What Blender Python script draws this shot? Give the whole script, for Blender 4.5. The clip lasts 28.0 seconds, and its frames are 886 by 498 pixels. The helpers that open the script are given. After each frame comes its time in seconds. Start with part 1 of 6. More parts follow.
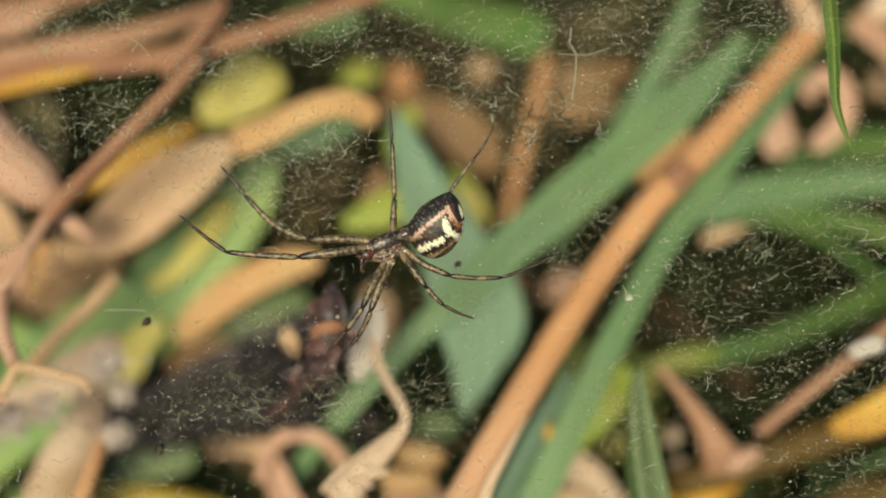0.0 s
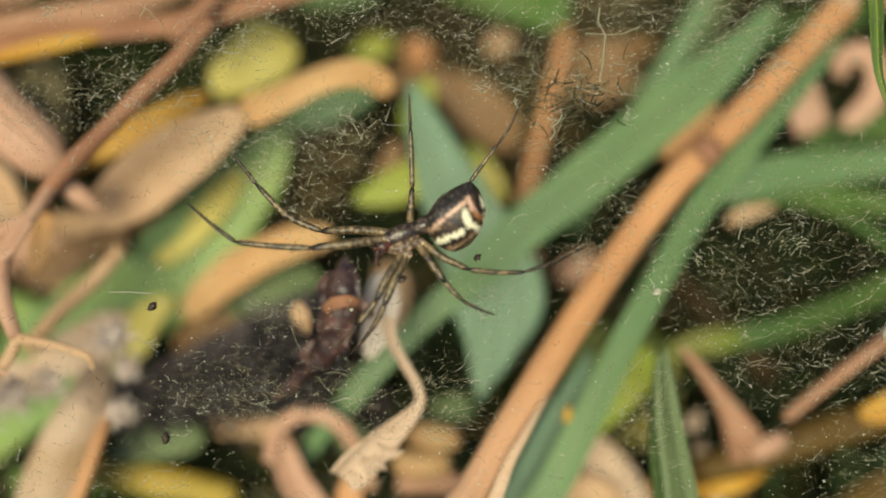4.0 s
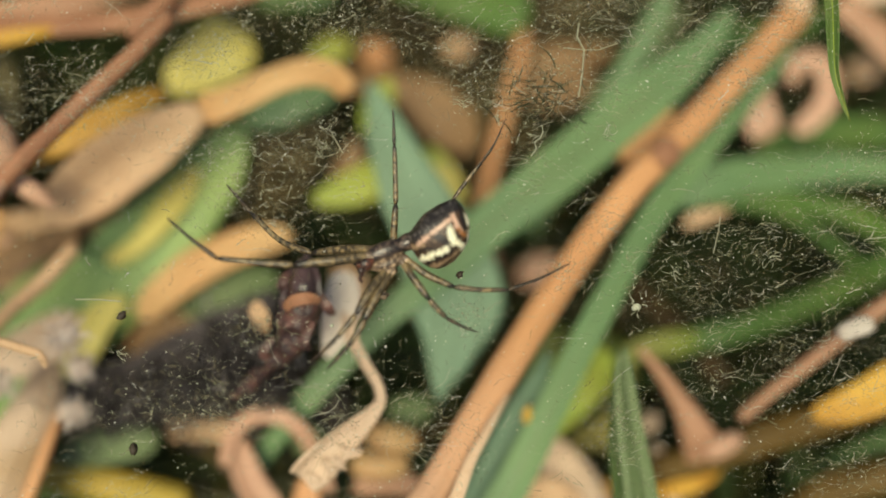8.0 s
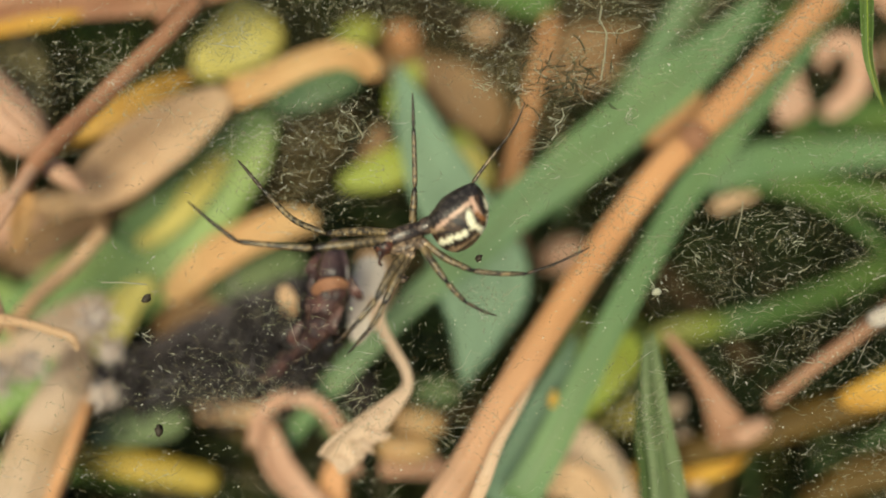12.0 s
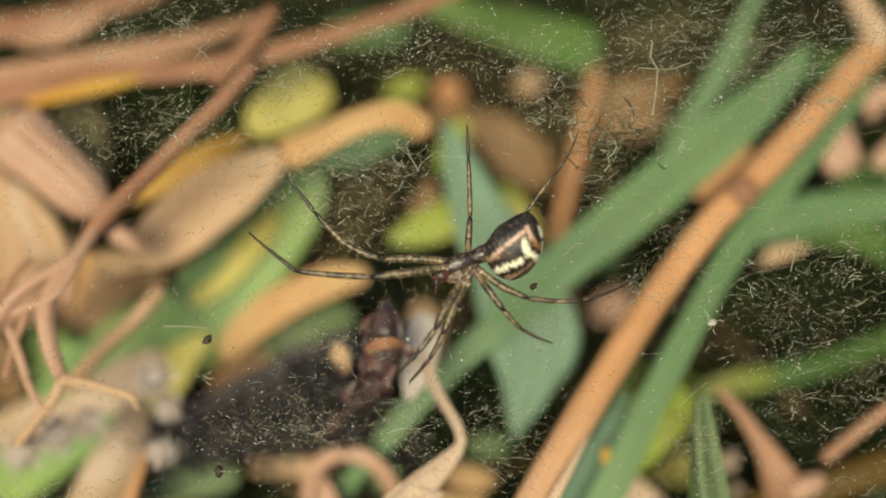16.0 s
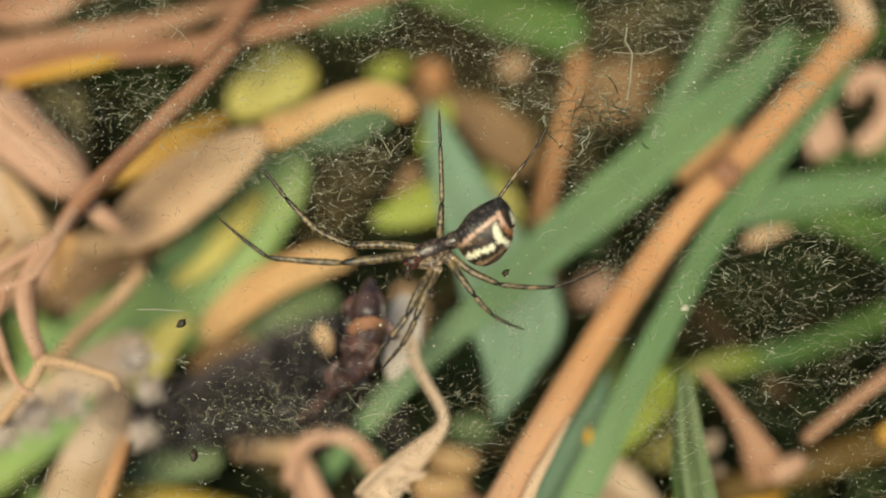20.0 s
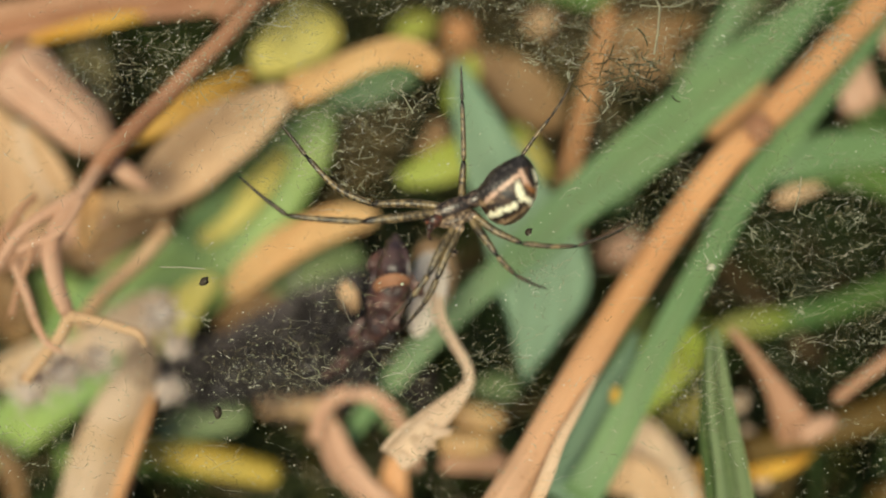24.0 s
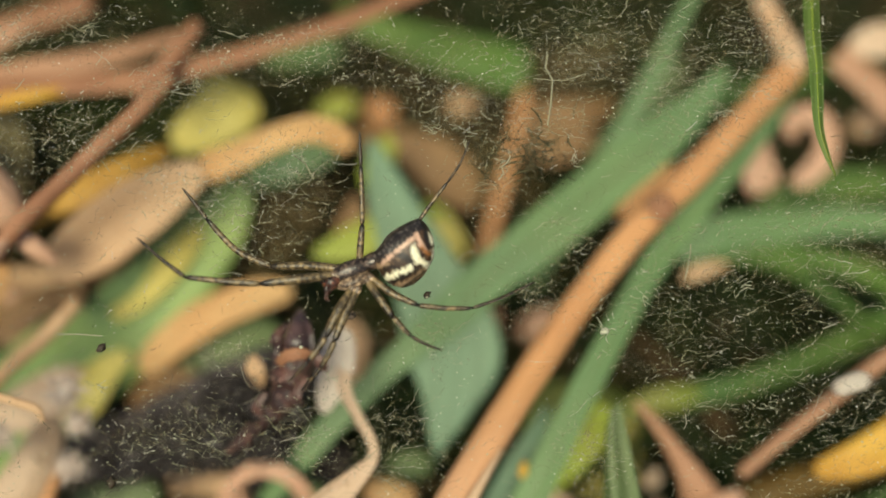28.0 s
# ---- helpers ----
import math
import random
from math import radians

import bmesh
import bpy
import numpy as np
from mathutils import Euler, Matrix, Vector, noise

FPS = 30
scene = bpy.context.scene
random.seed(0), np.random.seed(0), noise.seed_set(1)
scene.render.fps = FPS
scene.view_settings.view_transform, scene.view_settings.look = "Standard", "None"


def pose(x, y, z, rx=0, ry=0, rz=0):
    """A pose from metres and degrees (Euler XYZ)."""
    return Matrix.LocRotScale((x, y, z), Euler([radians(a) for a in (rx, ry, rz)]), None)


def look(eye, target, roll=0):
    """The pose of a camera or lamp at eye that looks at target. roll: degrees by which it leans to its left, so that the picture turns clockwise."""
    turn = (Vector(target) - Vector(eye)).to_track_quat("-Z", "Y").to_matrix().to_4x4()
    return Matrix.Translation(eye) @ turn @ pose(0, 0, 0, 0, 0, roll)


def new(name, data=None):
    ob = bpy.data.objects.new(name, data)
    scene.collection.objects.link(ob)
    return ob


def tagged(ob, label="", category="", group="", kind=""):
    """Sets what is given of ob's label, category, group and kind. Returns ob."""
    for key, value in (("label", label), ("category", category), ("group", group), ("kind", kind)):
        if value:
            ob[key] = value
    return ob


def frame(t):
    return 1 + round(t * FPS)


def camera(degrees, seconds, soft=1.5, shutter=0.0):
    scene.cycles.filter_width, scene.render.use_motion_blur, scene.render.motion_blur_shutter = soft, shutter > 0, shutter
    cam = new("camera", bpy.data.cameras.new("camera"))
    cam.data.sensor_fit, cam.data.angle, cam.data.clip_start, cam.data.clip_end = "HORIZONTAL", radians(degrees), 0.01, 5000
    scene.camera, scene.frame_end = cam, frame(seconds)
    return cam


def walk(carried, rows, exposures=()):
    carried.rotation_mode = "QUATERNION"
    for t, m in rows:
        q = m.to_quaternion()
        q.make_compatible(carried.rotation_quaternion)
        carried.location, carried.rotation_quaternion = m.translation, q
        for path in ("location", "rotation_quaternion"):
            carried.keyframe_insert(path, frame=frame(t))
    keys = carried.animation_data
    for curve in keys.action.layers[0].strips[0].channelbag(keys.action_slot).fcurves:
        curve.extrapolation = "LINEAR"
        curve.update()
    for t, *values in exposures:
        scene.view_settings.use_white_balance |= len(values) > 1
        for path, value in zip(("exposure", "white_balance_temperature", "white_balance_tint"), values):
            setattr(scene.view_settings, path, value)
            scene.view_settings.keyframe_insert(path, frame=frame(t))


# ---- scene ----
cam = camera(48.0, 28.0, soft=1.8)
cam.data.dof.use_dof = True
cam.data.dof.focus_distance = 0.0557
cam.data.dof.aperture_fstop = 10.8
# The thicket is laid out in millimetres in the tilted frame VIEW: u to the right, v up the slope of view, d away from the mean eye.
VIEW = pose(0, 0, 0.0935, 30, 0, 0)
EYE = VIEW.translation.copy()
# seconds; the eye's place in VIEW in millimetres; yaw, pitch, roll in degrees
PATH = [
    (0, 1.73, 1.01, 1.68, 0.36, -0.11, -0.74),
    (0.5, 1.21, 1.31, 0.76, 0.27, -1.11, -0.62),
    (1, 1.46, 0.78, -0.88, 0.74, -0.71, -0.61),
    (1.5, 0.83, 1.40, -0.86, -0.01, -2.09, -0.50),
    (2, 1.06, 1.28, -0.71, 0.39, -1.34, -0.47),
    (2.5, 1.11, 1.10, -0.59, 0.53, -1.35, -0.47),
    (4.5, 0.93, -0.31, -1.08, 0.85, -0.42, -0.06),
    (5, 0.02, -0.19, -1.22, 0.41, -0.23, -0.05),
    (5.5, -1.24, 0.04, -1.02, 0.22, 0.14, 0.24),
    (6, -1.29, 0.36, -1.10, -0.46, 0.42, 0.21),
    (6.5, -1.44, -0.66, -0.66, -1.52, 0.94, 0.31),
    (7, -1.32, -0.30, -0.58, -1.97, 0.18, 0.29),
    (7.5, -0.94, -0.48, -0.62, -2.03, 0.32, 0.24),
    (8, 0.17, -1.01, -1.10, -2.19, 0.08, 0.20),
    (8.5, 0.69, -0.60, -1.37, -2.34, -0.53, 0.22),
    (9, 0.40, -1.03, -1.41, -2.36, -0.84, 0.23),
    (9.5, 0.07, -1.23, -1.23, -1.92, -0.96, 0.27),
    (10, 0.04, -0.56, -1.22, -1.47, -0.93, 0.24),
    (10.5, -0.22, -0.53, -1.02, -1.75, -0.94, 0.23),
    (11, 0.02, -0.51, -1.08, -1.73, -0.60, 0.24),
    (11.5, -0.04, -1.35, -0.57, -1.36, 0.10, 0.28),
    (12, -0.24, -0.66, -1.05, -0.98, -1.11, 0.38),
    (12.5, -0.55, -1.01, -0.68, -0.70, -0.94, 0.54),
    (14.5, -1.09, 2.57, -0.60, 0.08, -1.81, 0.01),
    (15, -1.26, 1.66, -0.46, 0.71, -0.44, -0.03),
    (15.5, -0.83, 1.33, -0.59, 0.95, -0.41, -0.10),
    (16, -0.84, 0.67, -0.33, 1.43, 1.06, -0.09),
    (16.5, -0.81, 0.03, -0.47, 0.80, 0.77, 0.00),
    (17, -0.70, 0.25, -0.38, 0.80, 0.37, -0.00),
    (17.5, -0.31, 0.15, -0.47, 0.78, 0.83, 0.02),
    (18, -0.50, 0.42, -0.60, 0.76, 0.46, -0.02),
    (18.5, -0.05, 0.62, -0.64, 1.00, 0.37, -0.14),
    (19, -0.13, 0.38, -0.83, 0.82, 0.66, -0.09),
    (19.5, -0.10, 0.57, -0.81, 0.79, 0.22, -0.13),
    (20, -0.78, 0.03, -0.54, 0.52, 0.49, -0.03),
    (20.5, -0.82, -0.21, -0.58, 0.99, 0.26, -0.03),
    (22.5, -1.02, -0.36, -1.23, 1.14, -0.28, -0.01),
    (23, -1.32, -0.86, -0.93, 1.38, -0.29, 0.09),
    (23.5, -0.95, -0.87, -1.14, 1.86, -0.56, 0.01),
    (24, -0.76, -0.44, -1.14, 2.03, -1.57, -0.04),
    (24.5, -0.05, 0.11, -1.19, 2.34, -0.82, -0.15),
    (25, 0.64, 0.58, -1.32, 1.11, 0.78, -0.14),
    (25.5, 1.17, -0.18, -1.03, 0.54, 1.75, -0.07),
    (26, 1.42, 0.11, -1.41, -0.01, 1.23, -0.01),
    (26.5, 1.49, -1.27, -0.75, -0.05, 2.47, 0.06),
    (27, 1.80, -0.44, -0.57, -0.26, 1.61, 0.04),
    (27.5, 1.68, -0.34, -0.44, -0.66, 2.12, 0.15),
    (28, 2.28, -0.70, -0.41, -0.67, 2.98, 0.12),
]


def cam_pose(x, y, z, yaw, pitch, roll):
    return VIEW @ Matrix.Translation((x / 1000, y / 1000, z / 1000)) @ pose(0, 0, 0, 0, yaw, 0) @ pose(0, 0, 0, pitch, 0, 0) @ pose(0, 0, 0, 0, 0, roll)


walk(cam, [(t, cam_pose(*row)) for t, *row in PATH])

# ---- light ----
world = bpy.data.worlds.new("sky")
scene.world = world
world.use_nodes = True
sky = world.node_tree.nodes.new("ShaderNodeTexSky")
sky.sky_type, sky.sun_disc = "NISHITA", False
SUN_FROM = Vector((-0.15, -0.47, 0.87)).normalized()
sky.sun_elevation = math.asin(SUN_FROM.z)
sky.sun_rotation = math.atan2(SUN_FROM.x, SUN_FROM.y)
back = world.node_tree.nodes["Background"]
back.inputs["Strength"].default_value = 0.085
world.node_tree.links.new(sky.outputs["Color"], back.inputs["Color"])
sun = new("sun", bpy.data.lights.new("sun", "SUN"))
sun.data.energy, sun.data.angle, sun.data.color = 5.0, radians(28), (1.0, 0.94, 0.67)
sun.matrix_world = look(SUN_FROM, (0, 0, 0))
scene.view_settings.exposure = -0.09


# ---- materials ----
def nodes_of(name, rough, spec=0.5):
    mat = bpy.data.materials.new(name)
    mat.use_nodes = True
    bsdf = mat.node_tree.nodes["Principled BSDF"]
    bsdf.inputs["Roughness"].default_value = rough
    bsdf.inputs["Specular IOR Level"].default_value = spec
    return mat, mat.node_tree.nodes, mat.node_tree.links, bsdf


def ramp(nodes, stops):
    node = nodes.new("ShaderNodeValToRGB")
    while len(node.color_ramp.elements) < len(stops):
        node.color_ramp.elements.new(0.5)
    for element, (place, colour) in zip(node.color_ramp.elements, stops):
        element.position, element.color = place, (*colour, 1)
    return node


def plant(name, base, second, speck, rough=0.55, thin=0.25, streak=2.2, blotch=0.25, bump=0.25, speckle=0.62, foot=None):
    """Plant tissue: veins along the length (map in millimetres), broad blotches of a second tint, small specks, a little light through it. foot: a tint at the base, and how many mm up it reaches."""
    mat, nodes, links, bsdf = nodes_of(name, rough, 0.35)
    uv = nodes.new("ShaderNodeUVMap")
    stretch = nodes.new("ShaderNodeMapping")
    stretch.inputs["Scale"].default_value = (streak, streak * 0.035, 1)
    links.new(uv.outputs["UV"], stretch.inputs["Vector"])
    veins = nodes.new("ShaderNodeTexNoise")
    veins.inputs["Scale"].default_value, veins.inputs["Detail"].default_value = 1.6, 4
    links.new(stretch.outputs["Vector"], veins.inputs["Vector"])
    where = nodes.new("ShaderNodeTexCoord")
    broad = nodes.new("ShaderNodeTexNoise")
    broad.inputs["Scale"].default_value, broad.inputs["Detail"].default_value = blotch * 1000, 3
    links.new(where.outputs["Object"], broad.inputs["Vector"])
    tint = ramp(nodes, [(0.38, base), (0.66, second)])
    links.new(broad.outputs["Fac"], tint.inputs["Fac"])
    if foot:
        split = nodes.new("ShaderNodeSeparateXYZ")
        links.new(uv.outputs["UV"], split.inputs["Vector"])
        rise = nodes.new("ShaderNodeMapRange")
        rise.inputs["From Min"].default_value, rise.inputs["From Max"].default_value = foot[1], foot[1] * 0.2
        links.new(split.outputs["Y"], rise.inputs["Value"])
        low = nodes.new("ShaderNodeMix")
        low.data_type = "RGBA"
        low.inputs["B"].default_value = (*foot[0], 1)
        links.new(rise.outputs["Result"], low.inputs["Factor"])
        links.new(tint.outputs["Color"], low.inputs["A"])
        tint = low
    vein = nodes.new("ShaderNodeMix")
    vein.data_type, vein.blend_type = "RGBA", "MULTIPLY"
    grey = ramp(nodes, [(0.3, (0.62, 0.6, 0.55)), (0.62, (1.0, 1.0, 1.0))])
    links.new(veins.outputs["Fac"], grey.inputs["Fac"])
    vein.inputs["Factor"].default_value = 0.75
    links.new(tint.outputs[2 if foot else 0], vein.inputs["A"])
    links.new(grey.outputs["Color"], vein.inputs["B"])
    fine = nodes.new("ShaderNodeTexNoise")
    fine.inputs["Scale"].default_value, fine.inputs["Detail"].default_value = 2600, 2
    links.new(where.outputs["Object"], fine.inputs["Vector"])
    spots = ramp(nodes, [(speckle, (0, 0, 0)), (speckle + 0.1, (1, 1, 1))])
    links.new(fine.outputs["Fac"], spots.inputs["Fac"])
    dirt = nodes.new("ShaderNodeMix")
    dirt.data_type = "RGBA"
    dirt.inputs["B"].default_value = (*speck, 1)
    links.new(spots.outputs["Color"], dirt.inputs["Factor"])
    links.new(vein.outputs["Result"], dirt.inputs["A"])
    links.new(dirt.outputs["Result"], bsdf.inputs["Base Color"])
    relief = nodes.new("ShaderNodeBump")
    relief.inputs["Strength"].default_value, relief.inputs["Distance"].default_value = bump, 0.0002
    links.new(veins.outputs["Fac"], relief.inputs["Height"])
    links.new(relief.outputs["Normal"], bsdf.inputs["Normal"])
    if thin > 0:
        glow = nodes.new("ShaderNodeBsdfTranslucent")
        links.new(dirt.outputs["Result"], glow.inputs["Color"])
        mix = nodes.new("ShaderNodeMixShader")
        mix.inputs["Fac"].default_value = thin
        links.new(bsdf.outputs["BSDF"], mix.inputs[1])
        links.new(glow.outputs["BSDF"], mix.inputs[2])
        links.new(mix.outputs["Shader"], nodes["Material Output"].inputs["Surface"])
    return mat


STRAW = plant("orange_straw", (0.70, 0.36, 0.16), (0.58, 0.28, 0.12), (0.42, 0.19, 0.08), 0.5, 0.12, 1.6, 0.12, speckle=0.66)
STRAW_FOOT = plant("orange_straw_with_pale_foot", (0.70, 0.36, 0.16), (0.58, 0.28, 0.12), (0.42, 0.19, 0.08), 0.5, 0.12, 1.6, 0.12, speckle=0.66, foot=((0.73, 0.46, 0.31), 26))
STRAW_PALE = plant("pale_straw", (0.76, 0.54, 0.36), (0.66, 0.38, 0.20), (0.45, 0.26, 0.14), 0.55, 0.15, 1.6, 0.25)
PINK = plant("pinkish_straw", (0.50, 0.275, 0.165), (0.41, 0.21, 0.12), (0.28, 0.13, 0.08), 0.55, 0.15, 2.0, 0.2)
PALE = plant("pale_torn_sheath", (0.70, 0.52, 0.37), (0.56, 0.38, 0.22), (0.4, 0.28, 0.2), 0.7, 0.3, 1.6, 0.3)
RUST = plant("rusty_dry_blade", (0.41, 0.20, 0.11), (0.33, 0.15, 0.08), (0.2, 0.1, 0.05), 0.6, 0.18, 2.4, 0.2)
TAN = plant("tan_dry_leaf", (0.68, 0.45, 0.265), (0.61, 0.375, 0.205), (0.3, 0.15, 0.07), 0.6, 0.25, 2.0, 0.18)
PEACH = plant("peach_dry_leaf", (0.72, 0.45, 0.20), (0.64, 0.34, 0.13), (0.36, 0.18, 0.07), 0.6, 0.25, 2.0, 0.15)
OCHRE = plant("ochre_leaf", (0.60, 0.34, 0.055), (0.5, 0.26, 0.04), (0.25, 0.1, 0.03), 0.55, 0.25, 2.0, 0.2)
YELLOW = plant("yellow_leaf", (0.74, 0.65, 0.19), (0.66, 0.55, 0.12), (0.36, 0.26, 0.05), 0.55, 0.3, 1.6, 0.15)
GOLD = plant("golden_leaf", (0.72, 0.42, 0.05), (0.6, 0.3, 0.04), (0.4, 0.18, 0.04), 0.55, 0.25, 1.8, 0.2)
MUSTARD = plant("mustard_stem", (0.56, 0.39, 0.06), (0.44, 0.34, 0.06), (0.28, 0.18, 0.05), 0.55, 0.2, 1.8, 0.25)
LIME = plant("lime_leaf", (0.34, 0.44, 0.055), (0.44, 0.46, 0.06), (0.24, 0.2, 0.03), 0.5, 0.3, 1.6, 0.15)
FRESH = plant("fresh_green_blade", (0.22, 0.36, 0.13), (0.33, 0.45, 0.12), (0.28, 0.32, 0.12), 0.5, 0.25, 2.2, 0.14)
SALMON = plant("salmon_straw", (0.61, 0.37, 0.25), (0.54, 0.30, 0.19), (0.36, 0.2, 0.13), 0.55, 0.15, 2.0, 0.2)
GREEN = plant("green_blade", (0.15, 0.262, 0.112), (0.185, 0.30, 0.122), (0.24, 0.32, 0.17), 0.45, 0.22, 2.2, 0.1, speckle=0.7)
BRIGHT = plant("bright_green_blade", (0.085, 0.175, 0.026), (0.13, 0.21, 0.035), (0.12, 0.16, 0.04), 0.5, 0.25, 2.2, 0.15)
WHITE = plant("bleached_scrap", (0.74, 0.66, 0.57), (0.66, 0.56, 0.48), (0.5, 0.4, 0.34), 0.6, 0.3, 1.6, 0.3)
SHOOTY = plant("grooved_shoot", (0.075, 0.125, 0.038), (0.115, 0.165, 0.055), (0.2, 0.22, 0.1), 0.5, 0.15, 3.0, 0.2)
TIP = plant("slender_blade", (0.105, 0.175, 0.04), (0.15, 0.21, 0.05), (0.2, 0.22, 0.08), 0.45, 0.25, 5.0, 0.3)
NUT = plant("tan_seed_coat", (0.52, 0.33, 0.14), (0.46, 0.26, 0.11), (0.2, 0.11, 0.05), 0.5, 0.0, 1.5, 0.4)
DEEP = plant("deep_green_blade", (0.05, 0.12, 0.022), (0.09, 0.16, 0.025), (0.12, 0.13, 0.04), 0.55, 0.2, 2.4, 0.2)
TEAL = plant("waxy_leaf", (0.18, 0.29, 0.18), (0.21, 0.32, 0.195), (0.25, 0.34, 0.23), 0.6, 0.2, 1.2, 0.12, 0.1, speckle=0.7)
MELLOW = plant("mellowing_leaf", (0.19, 0.24, 0.035), (0.26, 0.27, 0.045), (0.14, 0.14, 0.03), 0.5, 0.25, 1.6, 0.2)
SAGE = plant("grey_green_leaf", (0.14, 0.20, 0.08), (0.18, 0.235, 0.105), (0.12, 0.12, 0.06), 0.6, 0.2, 1.6, 0.2)
OLIVE = plant("olive_brown_stem", (0.125, 0.07, 0.008), (0.10, 0.056, 0.008), (0.045, 0.028, 0.009), 0.6, 0.1, 2.4, 0.3)
KHAKI = plant("khaki_dead_leaf", (0.36, 0.29, 0.12), (0.29, 0.24, 0.10), (0.14, 0.11, 0.05), 0.6, 0.2, 2.0, 0.25)
CREAM = plant("cream_dry_leaf", (0.76, 0.57, 0.41), (0.68, 0.48, 0.33), (0.36, 0.22, 0.13), 0.6, 0.25, 1.6, 0.25)
BARK = plant("dark_husk", (0.035, 0.020, 0.020), (0.13, 0.06, 0.048), (0.32, 0.2, 0.16), 0.42, 0.0, 0.8, 1.1, 0.9, speckle=0.62)
FUZZ = plant("downy_seed_head", (0.86, 0.75, 0.66), (0.9, 0.80, 0.73), (0.8, 0.68, 0.6), 0.9, 0.5, 1.5, 0.5)
BROWN = plant("brown_leaf", (0.27, 0.155, 0.065), (0.22, 0.12, 0.05), (0.14, 0.08, 0.03), 0.6, 0.15, 2.0, 0.3)
CASE = plant("husk_cap", (0.035, 0.022, 0.026), (0.11, 0.065, 0.062), (0.2, 0.14, 0.13), 0.32, 0.0, 1.4, 0.7, 0.6, speckle=0.66)
ROTTEN = plant("rotten_stem", (0.070, 0.058, 0.060), (0.15, 0.125, 0.128), (0.16, 0.13, 0.13), 0.85, 0.05, 2.0, 0.4)
SOILY = plant("dark_litter", (0.05, 0.04, 0.032), (0.075, 0.055, 0.045), (0.13, 0.1, 0.08), 0.8, 0.1, 2.0, 0.6)


def soil():
    mat, nodes, links, bsdf = nodes_of("mossy_soil", 0.9, 0.2)
    where = nodes.new("ShaderNodeTexCoord")
    big = nodes.new("ShaderNodeTexNoise")
    big.inputs["Scale"].default_value, big.inputs["Detail"].default_value = 90, 6
    small = nodes.new("ShaderNodeTexNoise")
    small.inputs["Scale"].default_value, small.inputs["Detail"].default_value = 900, 5
    for node in (big, small):
        links.new(where.outputs["Object"], node.inputs["Vector"])
    tint = ramp(nodes, [(0.35, (0.016, 0.012, 0.008)), (0.5, (0.022, 0.028, 0.009)), (0.68, (0.04, 0.05, 0.014))])
    links.new(big.outputs["Fac"], tint.inputs["Fac"])
    crumbs = ramp(nodes, [(0.45, (0.4, 0.4, 0.4)), (0.7, (1.3, 1.2, 1.0))])
    links.new(small.outputs["Fac"], crumbs.inputs["Fac"])
    both = nodes.new("ShaderNodeMix")
    both.data_type, both.blend_type = "RGBA", "MULTIPLY"
    both.inputs["Factor"].default_value = 1
    links.new(tint.outputs["Color"], both.inputs["A"])
    links.new(crumbs.outputs["Color"], both.inputs["B"])
    links.new(both.outputs["Result"], bsdf.inputs["Base Color"])
    relief = nodes.new("ShaderNodeBump")
    relief.inputs["Strength"].default_value, relief.inputs["Distance"].default_value = 0.8, 0.001
    links.new(small.outputs["Fac"], relief.inputs["Height"])
    links.new(relief.outputs["Normal"], bsdf.inputs["Normal"])
    return mat


def scattered(name, stops, rough=0.7, thin=0.2, clear=0.0):
    """Many small pieces in one mesh, each with its own tint; clear: how far one sees through them."""
    mat, nodes, links, bsdf = nodes_of(name, rough, 0.3)
    each = nodes.new("ShaderNodeNewGeometry")
    tint = ramp(nodes, stops)
    links.new(each.outputs["Random Per Island"], tint.inputs["Fac"])
    links.new(tint.outputs["Color"], bsdf.inputs["Base Color"])
    glow = nodes.new("ShaderNodeBsdfTranslucent")
    links.new(tint.outputs["Color"], glow.inputs["Color"])
    mix = nodes.new("ShaderNodeMixShader")
    mix.inputs["Fac"].default_value = thin
    links.new(bsdf.outputs["BSDF"], mix.inputs[1])
    links.new(glow.outputs["BSDF"], mix.inputs[2])
    if clear > 0:
        pane = nodes.new("ShaderNodeBsdfTransparent")
        veil = nodes.new("ShaderNodeMixShader")
        veil.inputs["Fac"].default_value = clear
        links.new(mix.outputs["Shader"], veil.inputs[1])
        links.new(pane.outputs["BSDF"], veil.inputs[2])
        mix = veil
    links.new(mix.outputs["Shader"], nodes["Material Output"].inputs["Surface"])
    return mat


SOIL = soil()
MOSS = scattered("moss", [(0.0, (0.02, 0.034, 0.008)), (0.45, (0.046, 0.066, 0.012)), (0.8, (0.085, 0.105, 0.018)), (1.0, (0.17, 0.12, 0.04))])
FIBRE = scattered("dry_fibres", [(0.0, (0.10, 0.07, 0.04)), (0.5, (0.26, 0.20, 0.12)), (1.0, (0.5, 0.42, 0.28))])
CRUMB = scattered("dark_crumbs", [(0.0, (0.02, 0.02, 0.009)), (0.6, (0.06, 0.058, 0.025)), (1.0, (0.14, 0.12, 0.06))])
DIM_SILK = scattered("soiled_silk", [(0.0, (0.36, 0.32, 0.17)), (0.6, (0.50, 0.45, 0.28)), (1.0, (0.64, 0.57, 0.42))], 0.6, 0.4, 0.7)
SILK = scattered("silk", [(0.0, (0.44, 0.45, 0.28)), (0.6, (0.62, 0.60, 0.43)), (0.85, (0.78, 0.75, 0.60)), (1.0, (0.92, 0.9, 0.82))], 0.4, 0.45, 0.42)
DUST = scattered("pale_dust", [(0.0, (0.36, 0.38, 0.24)), (0.7, (0.58, 0.58, 0.44)), (1.0, (0.85, 0.84, 0.74))], 0.4, 0.3)
# see-through tints for the modelled glint on the silk line
GLINT = scattered("clear_glint", [(0.0, (0.42, 0.46, 0.36)), (0.5, (0.5, 0.5, 0.44)), (1.0, (0.7, 0.68, 0.64))], 0.25, 0.4, 0.72)
